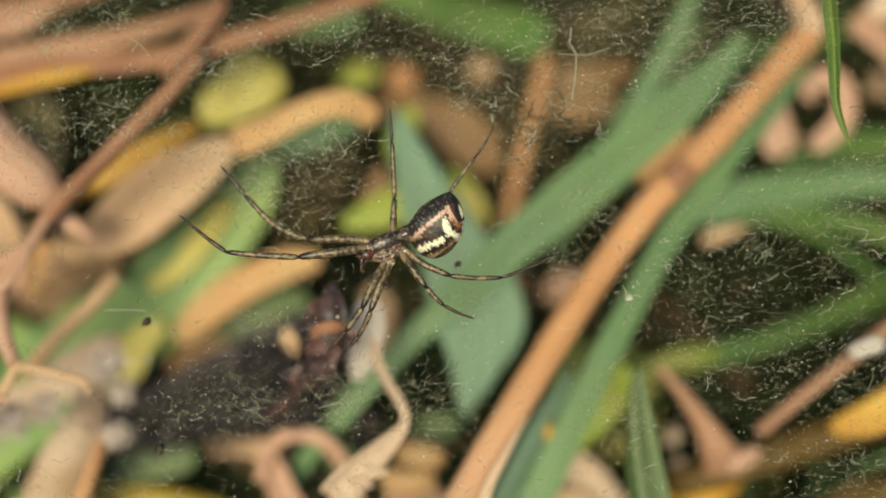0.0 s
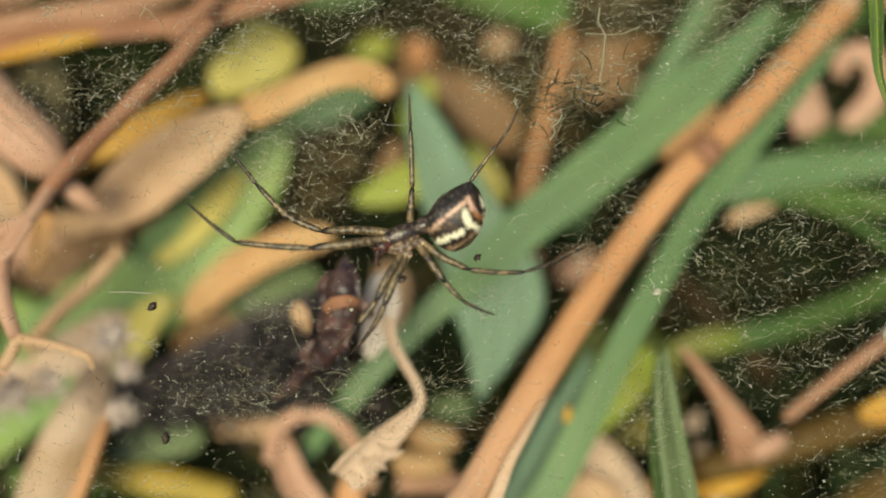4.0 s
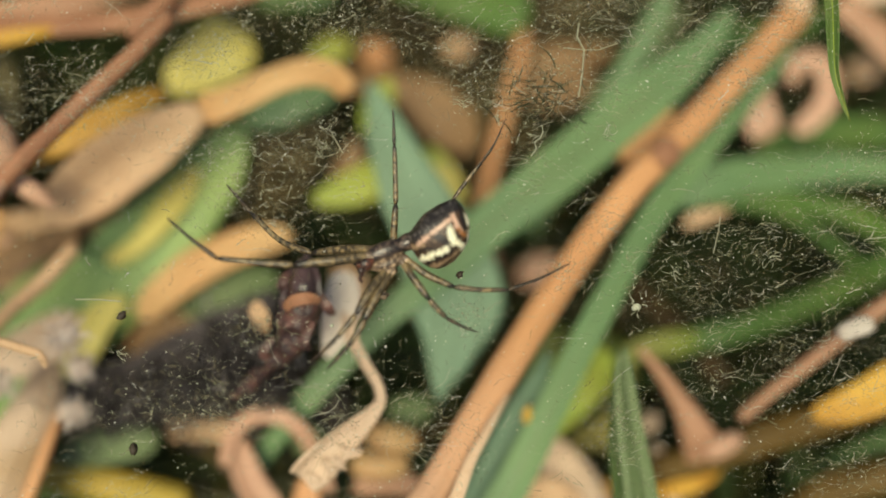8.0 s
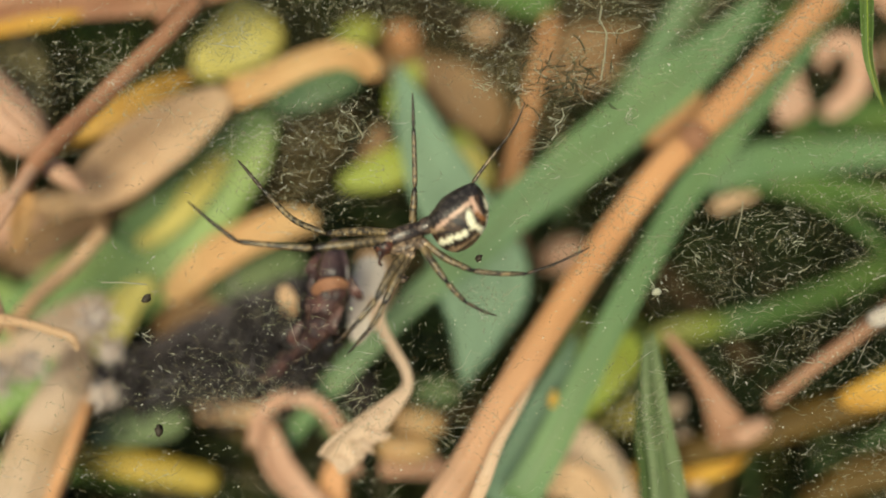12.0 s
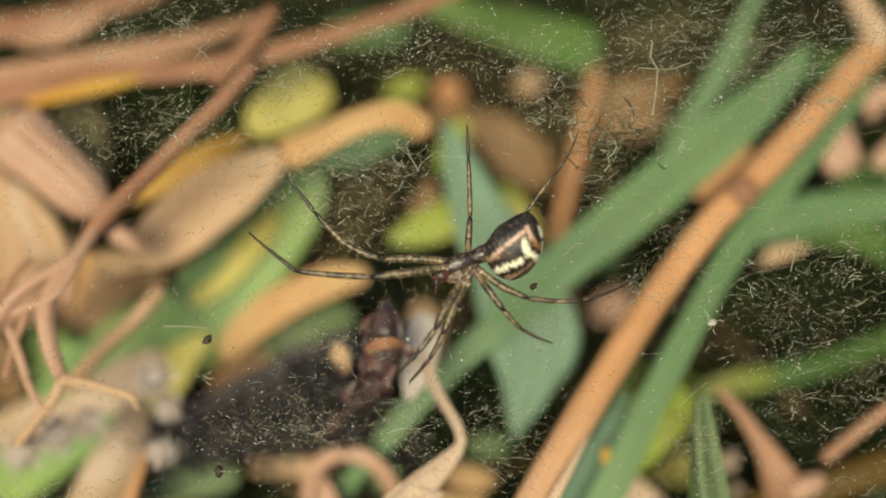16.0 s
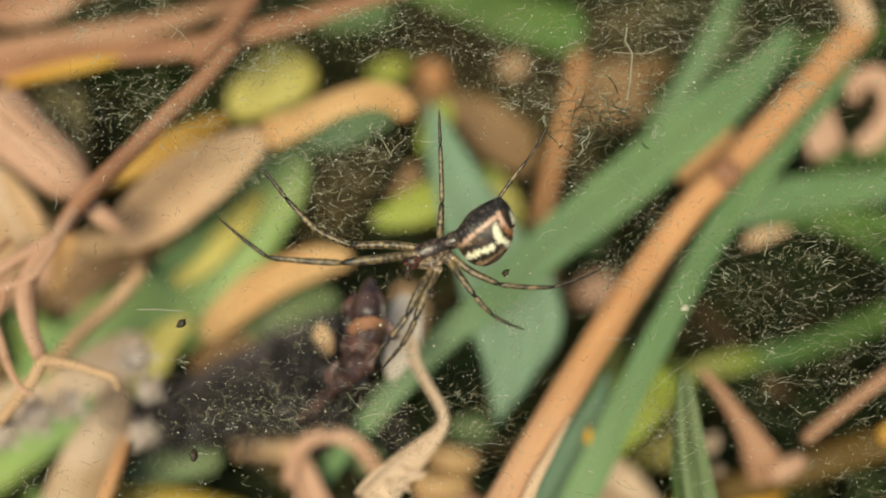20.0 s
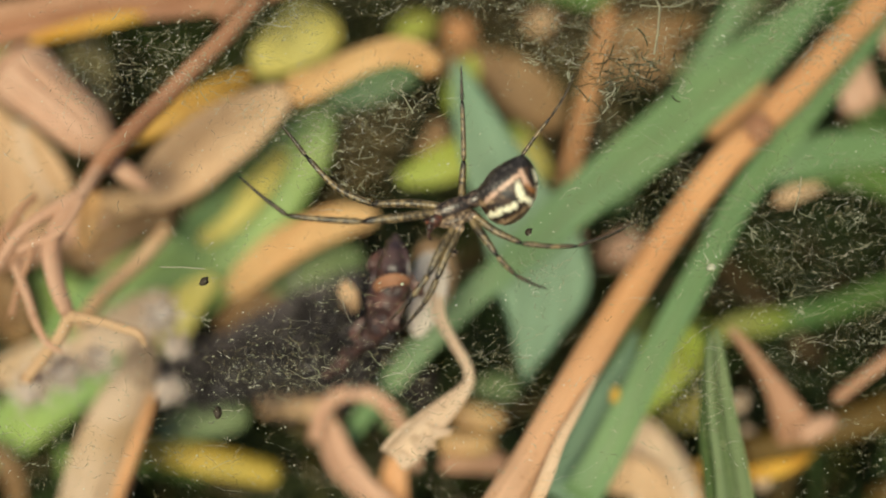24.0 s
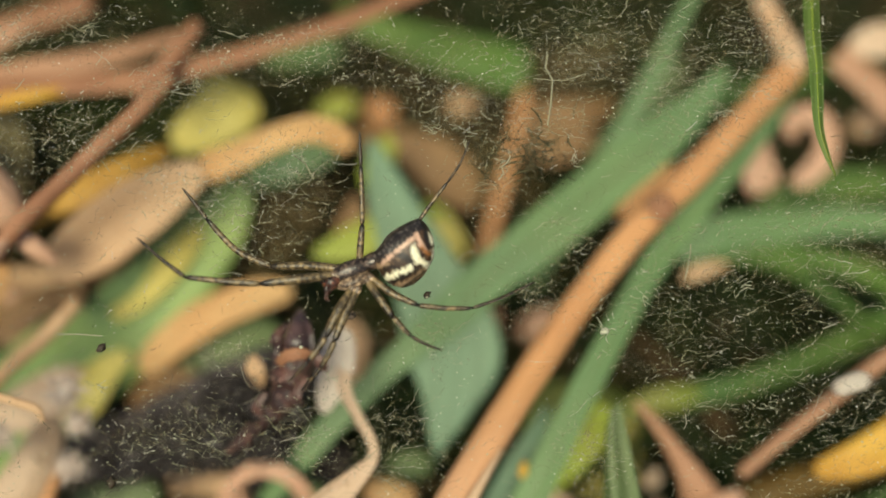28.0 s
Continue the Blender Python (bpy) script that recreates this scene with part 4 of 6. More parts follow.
# top right
leaf([(29.3, 13.3, 81, 0.97), (28.8, 11.1, 80.5, 2.15), (29.1, 9.1, 80.5, 2.61), (29.6, 8.2, 81, 1.89)], SALMON, "pinkish dead leaf folded down", root="e")
grass_blade([(32.4, 12.9, 83, 1.08), (32.6, 14.5, 82.5, 1.59), (34.1, 14.7, 82, 1.72), (35.1, 13.3, 82, 1.82), (34.8, 11.2, 82, 1.82), (33.4, 9.6, 82.5, 1.69), (32.4, 9.2, 83, 1.08)], SALMON, "curled pinkish dead blade bent into a hook", tips="se", root="s", fold=0.1)
leaf([(31.3, 8.8, 90, 1.02), (33.7, 9.0, 89.5, 2.54), (37.0, 9.3, 90, 2.04)], RUST, "rust-red leaf scrap near moss a hook of grass", root="e")
leaf([(40.6, 14.7, 90, 1.53), (41.6, 15.4, 89.5, 2.44), (43.4, 16.0, 90, 2.04)], TAN, "tan leaf bit in moss", root="e")
grass_blade([(36.8, 20.3, 84, 2.10), (39.5, 17.8, 83.5, 2.28), (42.2, 14.9, 83, 2.26), (46.1, 11.7, 83, 1.89)], PINK, "pinkish dead blade in grass", root="se")
leaf([(37.8, 20.2, 84, 0.95), (39.5, 21.3, 83.5, 2.85), (42.2, 21.5, 83, 2.83)], CREAM, "greyish dry leaf on the moss", root="e")
grass_blade([(25.3, 24.1, 60, 0.95), (24.8, 19.2, 58.5, 0.93), (24.3, 14.9, 57, 0.87), (24.3, 12.9, 56.6, 0.77), (24.2, 10.9, 56.2, 0.67), (24.2, 9.1, 56, 0.51), (24.6, 7.6, 56, 0.35), (25.1, 6.3, 56, 0.06)], TIP, "slender fresh green grass tip hanging down", root="s", fold=0.4, rib=LIME, thick=0.08)
leaf([(-4.0, -2.4, 67.4, 1.43), (-3.9, -3.7, 67, 2.26), (-4.1, -5.4, 66.8, 2.39), (-4.5, -6.9, 66.8, 1.74), (-4.9, -8.2, 67.2, 0.52)], WHITE, "bleached white scrap of leaf behind the husk", root="s", fold=0.12)
leaf([(-5.0, -2.2, 80, 1.36), (-4.1, -3.9, 79, 2.87), (-4.5, -6.1, 79, 2.69), (-5.0, -8.0, 80, 1.36)], TAN, "tan leaf behind a bleached scrap", root="s")
leaf([(-40.2, -5.1, 88, 2.00), (-37.7, -7.0, 87, 4.45), (-35.2, -9.0, 87, 4.94), (-33.1, -11.6, 88, 2.50)], FRESH, "lime green leaf under dry stalks", root="e")
leaf([(-43.5, -21.6, 84, 1.81), (-40.2, -19.2, 83.5, 2.18), (-37.3, -17.0, 83.5, 2.09), (-34.0, -14.6, 84, 1.05)], GREEN, "bright green leaf at the foot of grass", root="e")
leaf([(-34.7, -0.1, 80, 1.82), (-32.3, -1.0, 79.5, 2.98), (-30.0, -1.9, 79.5, 2.26), (-28.8, -2.6, 80, 0.91)], SALMON, "pinkish dry leaf among stalks", root="s")
leaf([(-43.7, 2.9, 90, 3.07), (-39.1, 0.9, 89, 6.07), (-35.0, -1.6, 89, 6.57), (-31.8, -4.2, 90, 3.07)], TAN, "tan dead leaf under stalks", root="s")
leaf([(-24.6, 3.4, 88, 2.00), (-26.3, 1.9, 87, 3.46), (-29.3, 0.4, 87, 2.96), (-31.6, -0.6, 88, 1.50)], BROWN, "brown dead leaf scrap under a tan blade", root="s")
leaf([(-40.0, 12.8, 79.5, 1.99), (-36.6, 12.1, 79, 2.42), (-33.9, 11.1, 79, 2.60), (-31.9, 9.4, 79.5, 1.81)], KHAKI, "olive leaf behind a pink straw", root="s")
leaf([(-32.6, 17.1, 92, 2.09), (-30.3, 16.5, 91.5, 2.91), (-27.7, 16.0, 91.5, 2.60), (-25.7, 16.1, 92, 1.04)], DEEP, "dark green leaf scrap in shade", root="e")
straw([(-25.92, 3.8, 67.58, 0.93), (-24.68, 3.0, 67.58, 1.37), (-23.71, 2.3, 67.76, 1.0), (-22.99, 1.68, 68.1, 0.23)], SALMON, "pale pink split tip of a dry straw", tips="se", root="s", ribs=5)
leaf([(-24.7, -0.8, 82, 1.68), (-27.1, -4.0, 80.8, 4.41), (-30.3, -7.2, 80.6, 5.31), (-33.8, -10.5, 81, 4.88), (-37.6, -13.9, 82, 3.54)], FRESH, "soft green leaf under a slanting stalk", root="e")
grass_blade([(-6.3, -16.9, 74.4, 1.01), (-6.9, -18.9, 74, 1.77), (-7.1, -21.2, 74, 2.10), (-7.2, -23.7, 74, 1.68)], STRAW, "short orange dead blade at the foot of an arch", tips="s", root="e")
leaf([(-42.0, 9.0, 82, 2.33), (-39.7, 6.2, 81.5, 3.52), (-39.1, 2.5, 81.5, 3.33), (-39.8, -0.8, 82, 1.86)], TAN, "orange-brown dead leaf beside pink stalks", root="s")
leaf([(-41.1, -2.2, 80, 2.27), (-38.4, -2.6, 79.5, 2.98), (-36.1, -2.5, 79.5, 2.62), (-34.3, -1.6, 80, 1.09)], PINK, "crumpled pinkish leaf at the joint of dry stalks", root="s")
leaf([(-42.7, -4.1, 84, 2.39), (-40.3, -7.4, 83.5, 3.13), (-39.5, -10.8, 84, 2.10)], BROWN, "brown dead leaf under dry stalks", root="s")
leaf([(-33.1, -3.3, 78.2, 0.98), (-30.1, -1.9, 77.8, 2.03), (-27.4, -0.7, 77.8, 2.16), (-24.7, 0.4, 78.2, 1.38)], BROWN, "broad brown dead blade over a green leaf", root="s")
leaf([(-42.4, -19.1, 82, 1.12), (-40.2, -19.9, 81.5, 1.48), (-39.0, -22.2, 81.5, 1.39), (-39.1, -24.7, 82, 1.02)], BROWN, "pinkish dead leaf in a dark hollow", root="e")
leaf([(-33.3, -10.2, 80.5, 1.65), (-30.1, -9.4, 80, 3.54), (-27.2, -7.9, 80, 3.63), (-25.2, -6.4, 80.5, 1.65)], CREAM, "pale cream dry leaf under downy heads", root="s")
leaf([(-40.2, -13.1, 80.5, 2.01), (-37.0, -12.0, 80, 3.36), (-34.0, -11.3, 80, 3.00), (-31.9, -11.3, 80.5, 1.28)], PALE, "pale dry leaf scrap under downy heads", root="s")

# ---- the dark husk and its litter ----
def segmented_husk():
    """A dried, ringed husk: one tapering body with swollen rings, and loose pieces of skin."""
    path = [(-6.0, -1.6, 63.6, 0.36), (-6.0, -2.9, 63, 1.65), (-6.1, -4.3, 62.6, 2.28), (-6.4, -5.5, 62.6, 2.2), (-6.9, -6.8, 63, 1.57), (-7.8, -7.9, 63.6, 1.23), (-9.0, -9.0, 64.2, 1.02), (-10.6, -10.3, 64.8, 0.44)]
    v, f, uv = sweep(path, 70, round_section(0.85, 6, 0.05, 20), "se", "", 0, 0.0, 5)
    v = [Vector(p) for p in v]
    for i in range(70):
        ring = v[i * 20:(i + 1) * 20]
        mid = sum(ring, Vector()) / 20
        swell = 1 + 0.09 * math.sin(i * 0.75)
        for j in range(20):
            p = mid + (ring[j] - mid) * swell
            v[i * 20 + j] = p + Vector([0.00032 * noise.noise(p * 1300 + Vector((0, 0, k))) for k in (1, 20, 40)])
    husk = tagged(new("insect_husk", mesh_of("insect_husk", v, f, BARK, uv)), "dark reddish-brown ringed dry husk caught in silk", "husk")
    v, f, uv = sweep([(-5.9, -1.2, 63.2, 0.22), (-5.9, -2.2, 62.4, 1.28), (-5.9, -3.2, 61.9, 1.69), (-6.0, -4.0, 61.9, 1.2)], 30, round_section(0.7, 5, 0.04, 18), "se", "", 0, 0.05, 6)
    part("cap", mesh_of("cap", v, f, CASE, uv), husk, "smooth dark purplish cap")
    for edge in ([(-5.5, -1.7, 62.2, 0.14), (-5.1, -2.7, 61.6, 0.35), (-5.0, -3.9, 61.5, 0.21)], [(-6.9, -2.9, 62, 0.14), (-7.2, -3.9, 61.6, 0.31), (-7.3, -5.0, 62, 0.18)]):
        v, f, uv = sweep(edge, 22, flat_section(0.2, 0.1, 9), "se", "", 0, 0.1, 7)
        part("sheath", mesh_of("sheath", v, f, CASE, uv), husk, "thin pale split sheath")
    v, f, uv = sweep([(-7.1, -4.6, 61.6, 0.42), (-6.5, -4.1, 61.0, 0.69), (-5.6, -3.9, 60.9, 0.69), (-4.9, -4.1, 61.6, 0.35)], 20, flat_section(0.25, 0.1, 9), "se", "", 0, 0.1, 8)
    part("ring", mesh_of("ring", v, f, RUST, uv), husk, "orange-brown ring")
    for k, (a, b) in enumerate([((-6.6, -2.1, 62), (-7.3, -3.1, 61.6)), ((-5.0, -3.5, 61.8), (-4.5, -4.5, 61.6)), ((-7.8, -6.3, 62), (-8.4, -7.3, 62)), ((-5.3, -5.3, 61.6), (-5.9, -6.6, 61.4))]):
        v, f, uv = sweep([(*a, 0.25), (*b, 0.6), (b[0] + 0.4, b[1] - 0.5, b[2] + 0.6, 0.2)], 14, flat_section(0.2, 0.08, 7), "se")
        part("skin_flake", mesh_of("skin_flake", v, f, BARK, uv), husk)
    return husk


segmented_husk()


def tangle(name, label, mat, centre, size, count, length, width, seed_, category="litter", depth=3.0):
    """A loose knot of fine curved threads and crumbs round a centre (u, v, d in mm)."""
    rng = np.random.default_rng(seed_)
    verts, faces = [], []
    for _ in range(count):
        p = np.array(centre) + rng.normal(0, 1, 3) * np.array([*size, depth])
        a, L, w = rng.uniform(0, 2 * np.pi), rng.uniform(*length), rng.uniform(*width)
        bend, lift = rng.uniform(-1.5, 1.5), rng.uniform(-0.5, 0.5)
        base = len(verts)
        for k in range(5):
            q = at(*p)
            taper = (0.6, 1, 1, 0.9, 0.4)[k] * w / 1000
            for j in range(3):
                t = a + 2.094 * j
                verts.append(q + VIEW.to_3x3() @ Vector((-math.sin(a) * taper * math.cos(2.094 * j), math.cos(a) * taper * math.cos(2.094 * j), taper * math.sin(2.094 * j))) * 0.5)
            p = p + np.array([math.cos(a), math.sin(a), lift]) * L / 4
            a += bend / 4
        for k in range(4):
            for j in range(3):
                m = (j + 1) % 3
                faces.append((base + 3 * k + j, base + 3 * k + m, base + 3 * k + 3 + m, base + 3 * k + 3 + j))
        faces.append((base + 2, base + 1, base))
        faces.append((base + 12, base + 13, base + 14))
    return tagged(new(name, mesh_of(name, verts, faces, mat)), label, category, "", "stuff")


straw([(-28.6, -14.6, 83, 2.83), (-22.9, -11.8, 82, 3.45), (-17.6, -9.2, 81, 3.59), (-12.9, -6.7, 80.5, 3.2), (-9.7, -4.7, 81, 1.84)], ROTTEN, "dark rotten stem furred with litter and old silk", tips="e", root="s", ribs=7, wobble=0.08, name="rotten_stem", category="dead stem")
LITTER = scattered("brown_litter", [(0.0, (0.035, 0.03, 0.012)), (0.5, (0.11, 0.085, 0.035)), (0.85, (0.24, 0.17, 0.075)), (1.0, (0.42, 0.32, 0.17))], 0.7, 0.25)
HAZE = scattered("grey_silk_litter", [(0.0, (0.02, 0.016, 0.015)), (0.6, (0.055, 0.046, 0.043)), (0.9, (0.12, 0.10, 0.095)), (1.0, (0.28, 0.25, 0.24))], 0.8, 0.2)
for spot, sd in (((-22.2, -13.1, 80), 31), ((-19.0, -11.8, 79), 32), ((-15.9, -10.5, 78), 33), ((-12.8, -8.9, 77), 34), ((-10.3, -7.2, 76), 35), ((-11.4, -11.5, 79), 36), ((-16.0, -13.1, 82), 37)):
    tangle("litter_tangle", "dark purplish-grey litter bound with old silk", HAZE, spot, (1.5, 0.85), 330, (0.6, 2.6), (0.05, 0.35), sd)
for spot, sd in (((-12.9, -7.8, 66), 41), ((-11.2, -9.5, 65), 42), ((-14.8, -10.0, 66), 43), ((-9.3, -9.9, 64.5), 44), ((-16.9, -11.0, 67), 45), ((-7.6, -8.0, 65), 46), ((-10.4, -6.7, 67), 47)):
    tangle("litter_tangle", "dark brown litter and old silk round a dry husk", HAZE, spot, (1.0, 0.6), 70, (0.3, 1.2), (0.03, 0.14), sd, depth=1.2)
tangle("seedy_tangle", "brown twiggy crumbs caught in silk", CRUMB, (7.7, 8.1, 58.5), (1.3, 0.8), 130, (0.3, 1.4), (0.03, 0.12), 51, depth=1.2)
for spot, size, count, sd in (((-13.6, 5.6, 88), (2.6, 2.0), 420, 23), ((3.6, 20.6, 107), (7.5, 2.4), 420, 61), ((17.0, 19.3, 107), (6.0, 3.0), 420, 62), ((-33.0, 13.8, 104), (5.0, 2.5), 340, 63), ((6.0, 3.6, 103), (3.0, 5.0), 320, 64)):
    tangle("seedy_tangle", "brown plant litter and dead fibres tangled among stems", LITTER, spot, size, count, (0.8, 4.0), (0.15, 0.6), sd, depth=1.5)
# these strands take the same shade-darkened tints as the undergrowth
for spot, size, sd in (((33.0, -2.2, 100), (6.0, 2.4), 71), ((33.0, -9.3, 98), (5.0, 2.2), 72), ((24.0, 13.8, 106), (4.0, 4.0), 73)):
    tangle("grass_tangle", "tangled green grass strands with shade put into their dark tint", SHADED_GRASS, spot, size, 420, (1.5, 6.0), (0.15, 0.6), sd)
tangle("litter_tangle", "dark litter and dead fibres under grass", MOSS, (-27.3, 14.5, 92), (6.0, 3.5), 600, (1.0, 4.0), (0.1, 0.5), 24)


def downy_head(u, v, d, size, seed_):
    """A soft seed head: a small core with many fine hairs."""
    rng = np.random.default_rng(seed_)
    turn, c = rng.uniform(0, 1.5), size * 0.4
    rows = [(u - c * math.cos(turn), v - c * math.sin(turn), d, size * 0.34), (u, v, d, size * 0.5), (u + c * math.cos(turn), v + c * math.sin(turn), d, size * 0.3)]
    vs, f, uv = sweep(rows, 20, round_section(0.9, 7, 0.12, 18), "se", "", 0, 0.15, seed_)
    core = grown("seed_head", mesh_of("seed_head", vs, f, FUZZ, uv), STALK, "pale downy seed head")
    verts, faces = [], []
    for _ in range(240):
        way = rng.normal(0, 1, 3)
        way /= np.linalg.norm(way)
        tip = np.array([u, v, d]) + way * np.array([1, 1, 0.7]) * size * rng.uniform(0.35, 1.05)
        start = np.array([u, v, d]) + way * size * 0.3
        side = np.cross(way, rng.normal(0, 1, 3))
        side = side / np.linalg.norm(side) * 0.05
        base = len(verts)
        verts += [at(*(start - side)), at(*(start + side)), at(*tip), at(*(start + np.cross(way, side)))]
        faces += [(base, base + 1, base + 2), (base + 1, base + 3, base + 2), (base + 3, base, base + 2)]
    part("hairs", mesh_of("hairs", verts, faces, FUZZ, [(0, 0)] * len(verts), False), core, "fine pale hairs")


for spot, size, s in (((-21.6, -6.6, 66.0), 2.3, 1), ((-21.1, -11.5, 66.0), 1.6, 2), ((-28.2, -10.3, 66.0), 2.5, 3), ((-30.8, -11.6, 67.0), 2.7, 4), ((-26.4, -9.8, 67.0), 2.0, 5), ((-20.9, -8.7, 66.5), 1.5, 6)):
    downy_head(*spot, size, s)


# ---- the spider ----
def skin(name, base, band, rough=0.4, rings=True):
    mat, nodes, links, bsdf = nodes_of(name, rough, 0.5)
    uv = nodes.new("ShaderNodeUVMap")
    split = nodes.new("ShaderNodeSeparateXYZ")
    links.new(uv.outputs["UV"], split.inputs["Vector"])
    where = nodes.new("ShaderNodeTexCoord")
    grain = nodes.new("ShaderNodeTexNoise")
    grain.inputs["Scale"].default_value, grain.inputs["Detail"].default_value = 3200, 6
    links.new(where.outputs["Object"], grain.inputs["Vector"])
    add = nodes.new("ShaderNodeMath")
    add.operation = "MULTIPLY_ADD"
    links.new(grain.outputs["Fac"], add.inputs[0])
    add.inputs[1].default_value = 0.3
    links.new(split.outputs["Y"], add.inputs[2])
    if rings:
        stops = [(0.0, band), (0.16, band), (0.21, base), (0.46, tuple(0.7 * b for b in base)), (0.55, tuple(0.22 * b for b in base)), (0.62, base), (0.9, tuple(0.6 * b for b in base)), (0.98, band)]
    else:
        stops = [(0.36, base), (0.5, band), (0.64, base)]
    tint = ramp(nodes, stops)
    links.new((add if rings else grain).outputs[0], tint.inputs["Fac"])
    flecks = nodes.new("ShaderNodeTexNoise")
    flecks.inputs["Scale"].default_value, flecks.inputs["Detail"].default_value = 4600, 2
    links.new(where.outputs["Object"], flecks.inputs["Vector"])
    patchy = ramp(nodes, [(0.4, (0.3, 0.28, 0.26)), (0.5, (1.0, 1.0, 1.0)), (0.62, (1.75, 1.7, 1.6))])
    links.new(flecks.outputs["Fac"], patchy.inputs["Fac"])
    both = nodes.new("ShaderNodeMix")
    both.data_type, both.blend_type = "RGBA", "MULTIPLY"
    both.inputs["Factor"].default_value = 1
    links.new(tint.outputs["Color"], both.inputs["A"])
    links.new(patchy.outputs["Color"], both.inputs["B"])
    links.new(both.outputs["Result"], bsdf.inputs["Base Color"])
    relief = nodes.new("ShaderNodeBump")
    relief.inputs["Strength"].default_value, relief.inputs["Distance"].default_value = 0.4, 0.0001
    links.new(grain.outputs["Fac"], relief.inputs["Height"])
    links.new(relief.outputs["Normal"], bsdf.inputs["Normal"])
    return mat


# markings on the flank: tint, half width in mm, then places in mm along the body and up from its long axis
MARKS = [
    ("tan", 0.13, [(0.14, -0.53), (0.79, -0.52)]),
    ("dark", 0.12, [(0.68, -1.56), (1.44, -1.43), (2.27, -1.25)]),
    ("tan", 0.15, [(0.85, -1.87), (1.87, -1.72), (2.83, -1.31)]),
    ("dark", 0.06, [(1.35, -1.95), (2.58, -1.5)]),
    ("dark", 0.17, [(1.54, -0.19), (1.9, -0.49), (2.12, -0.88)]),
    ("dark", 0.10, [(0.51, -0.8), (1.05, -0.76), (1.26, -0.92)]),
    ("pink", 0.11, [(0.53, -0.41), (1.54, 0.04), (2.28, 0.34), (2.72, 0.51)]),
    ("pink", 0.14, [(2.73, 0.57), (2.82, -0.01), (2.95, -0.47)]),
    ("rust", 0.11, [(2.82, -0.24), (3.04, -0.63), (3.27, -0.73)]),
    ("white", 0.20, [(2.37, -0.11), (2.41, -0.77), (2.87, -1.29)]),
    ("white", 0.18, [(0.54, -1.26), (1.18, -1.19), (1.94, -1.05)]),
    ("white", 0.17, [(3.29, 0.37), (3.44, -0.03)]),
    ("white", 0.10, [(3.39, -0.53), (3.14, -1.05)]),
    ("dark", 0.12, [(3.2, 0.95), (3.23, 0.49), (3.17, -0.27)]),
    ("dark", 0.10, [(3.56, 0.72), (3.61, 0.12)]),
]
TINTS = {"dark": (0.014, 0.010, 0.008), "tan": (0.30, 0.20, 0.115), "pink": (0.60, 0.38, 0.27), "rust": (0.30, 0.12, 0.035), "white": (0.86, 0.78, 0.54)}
# the side view of the abdomen in mm: along, up to the back; along, down to the belly
BACK = [(0, 0.05), (0.25, 0.28), (0.62, 0.54), (1.25, 1.0), (2.3, 1.3), (2.95, 1.37), (3.12, 1.32), (3.32, 1.02), (3.45, 0.66), (3.54, 0.0)]
BELLY = [(0, 0.25), (0.12, 0.72), (0.5, 1.6), (1.15, 2.05), (1.7, 2.03), (2.3, 1.81), (3.07, 1.16), (3.37, 0.62), (3.54, 0.0)]


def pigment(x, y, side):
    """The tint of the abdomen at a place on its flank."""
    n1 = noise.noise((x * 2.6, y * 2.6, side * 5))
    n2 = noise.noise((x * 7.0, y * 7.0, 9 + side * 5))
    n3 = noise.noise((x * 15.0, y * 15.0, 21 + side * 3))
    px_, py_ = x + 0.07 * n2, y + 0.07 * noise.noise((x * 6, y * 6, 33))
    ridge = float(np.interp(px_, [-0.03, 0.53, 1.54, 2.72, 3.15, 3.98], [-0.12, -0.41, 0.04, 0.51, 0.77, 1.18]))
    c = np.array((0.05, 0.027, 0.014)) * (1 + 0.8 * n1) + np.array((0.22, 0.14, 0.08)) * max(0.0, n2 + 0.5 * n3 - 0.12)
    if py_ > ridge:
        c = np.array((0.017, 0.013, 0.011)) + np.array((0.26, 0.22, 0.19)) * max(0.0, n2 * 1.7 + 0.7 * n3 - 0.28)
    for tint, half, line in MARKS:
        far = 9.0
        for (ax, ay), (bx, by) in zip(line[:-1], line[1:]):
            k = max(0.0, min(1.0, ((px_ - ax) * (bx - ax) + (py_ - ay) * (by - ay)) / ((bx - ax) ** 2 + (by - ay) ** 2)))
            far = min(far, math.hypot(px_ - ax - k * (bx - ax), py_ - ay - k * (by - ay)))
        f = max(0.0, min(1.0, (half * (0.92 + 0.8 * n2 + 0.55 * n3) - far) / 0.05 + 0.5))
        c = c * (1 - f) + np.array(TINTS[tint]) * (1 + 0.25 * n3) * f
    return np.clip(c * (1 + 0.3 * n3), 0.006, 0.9)


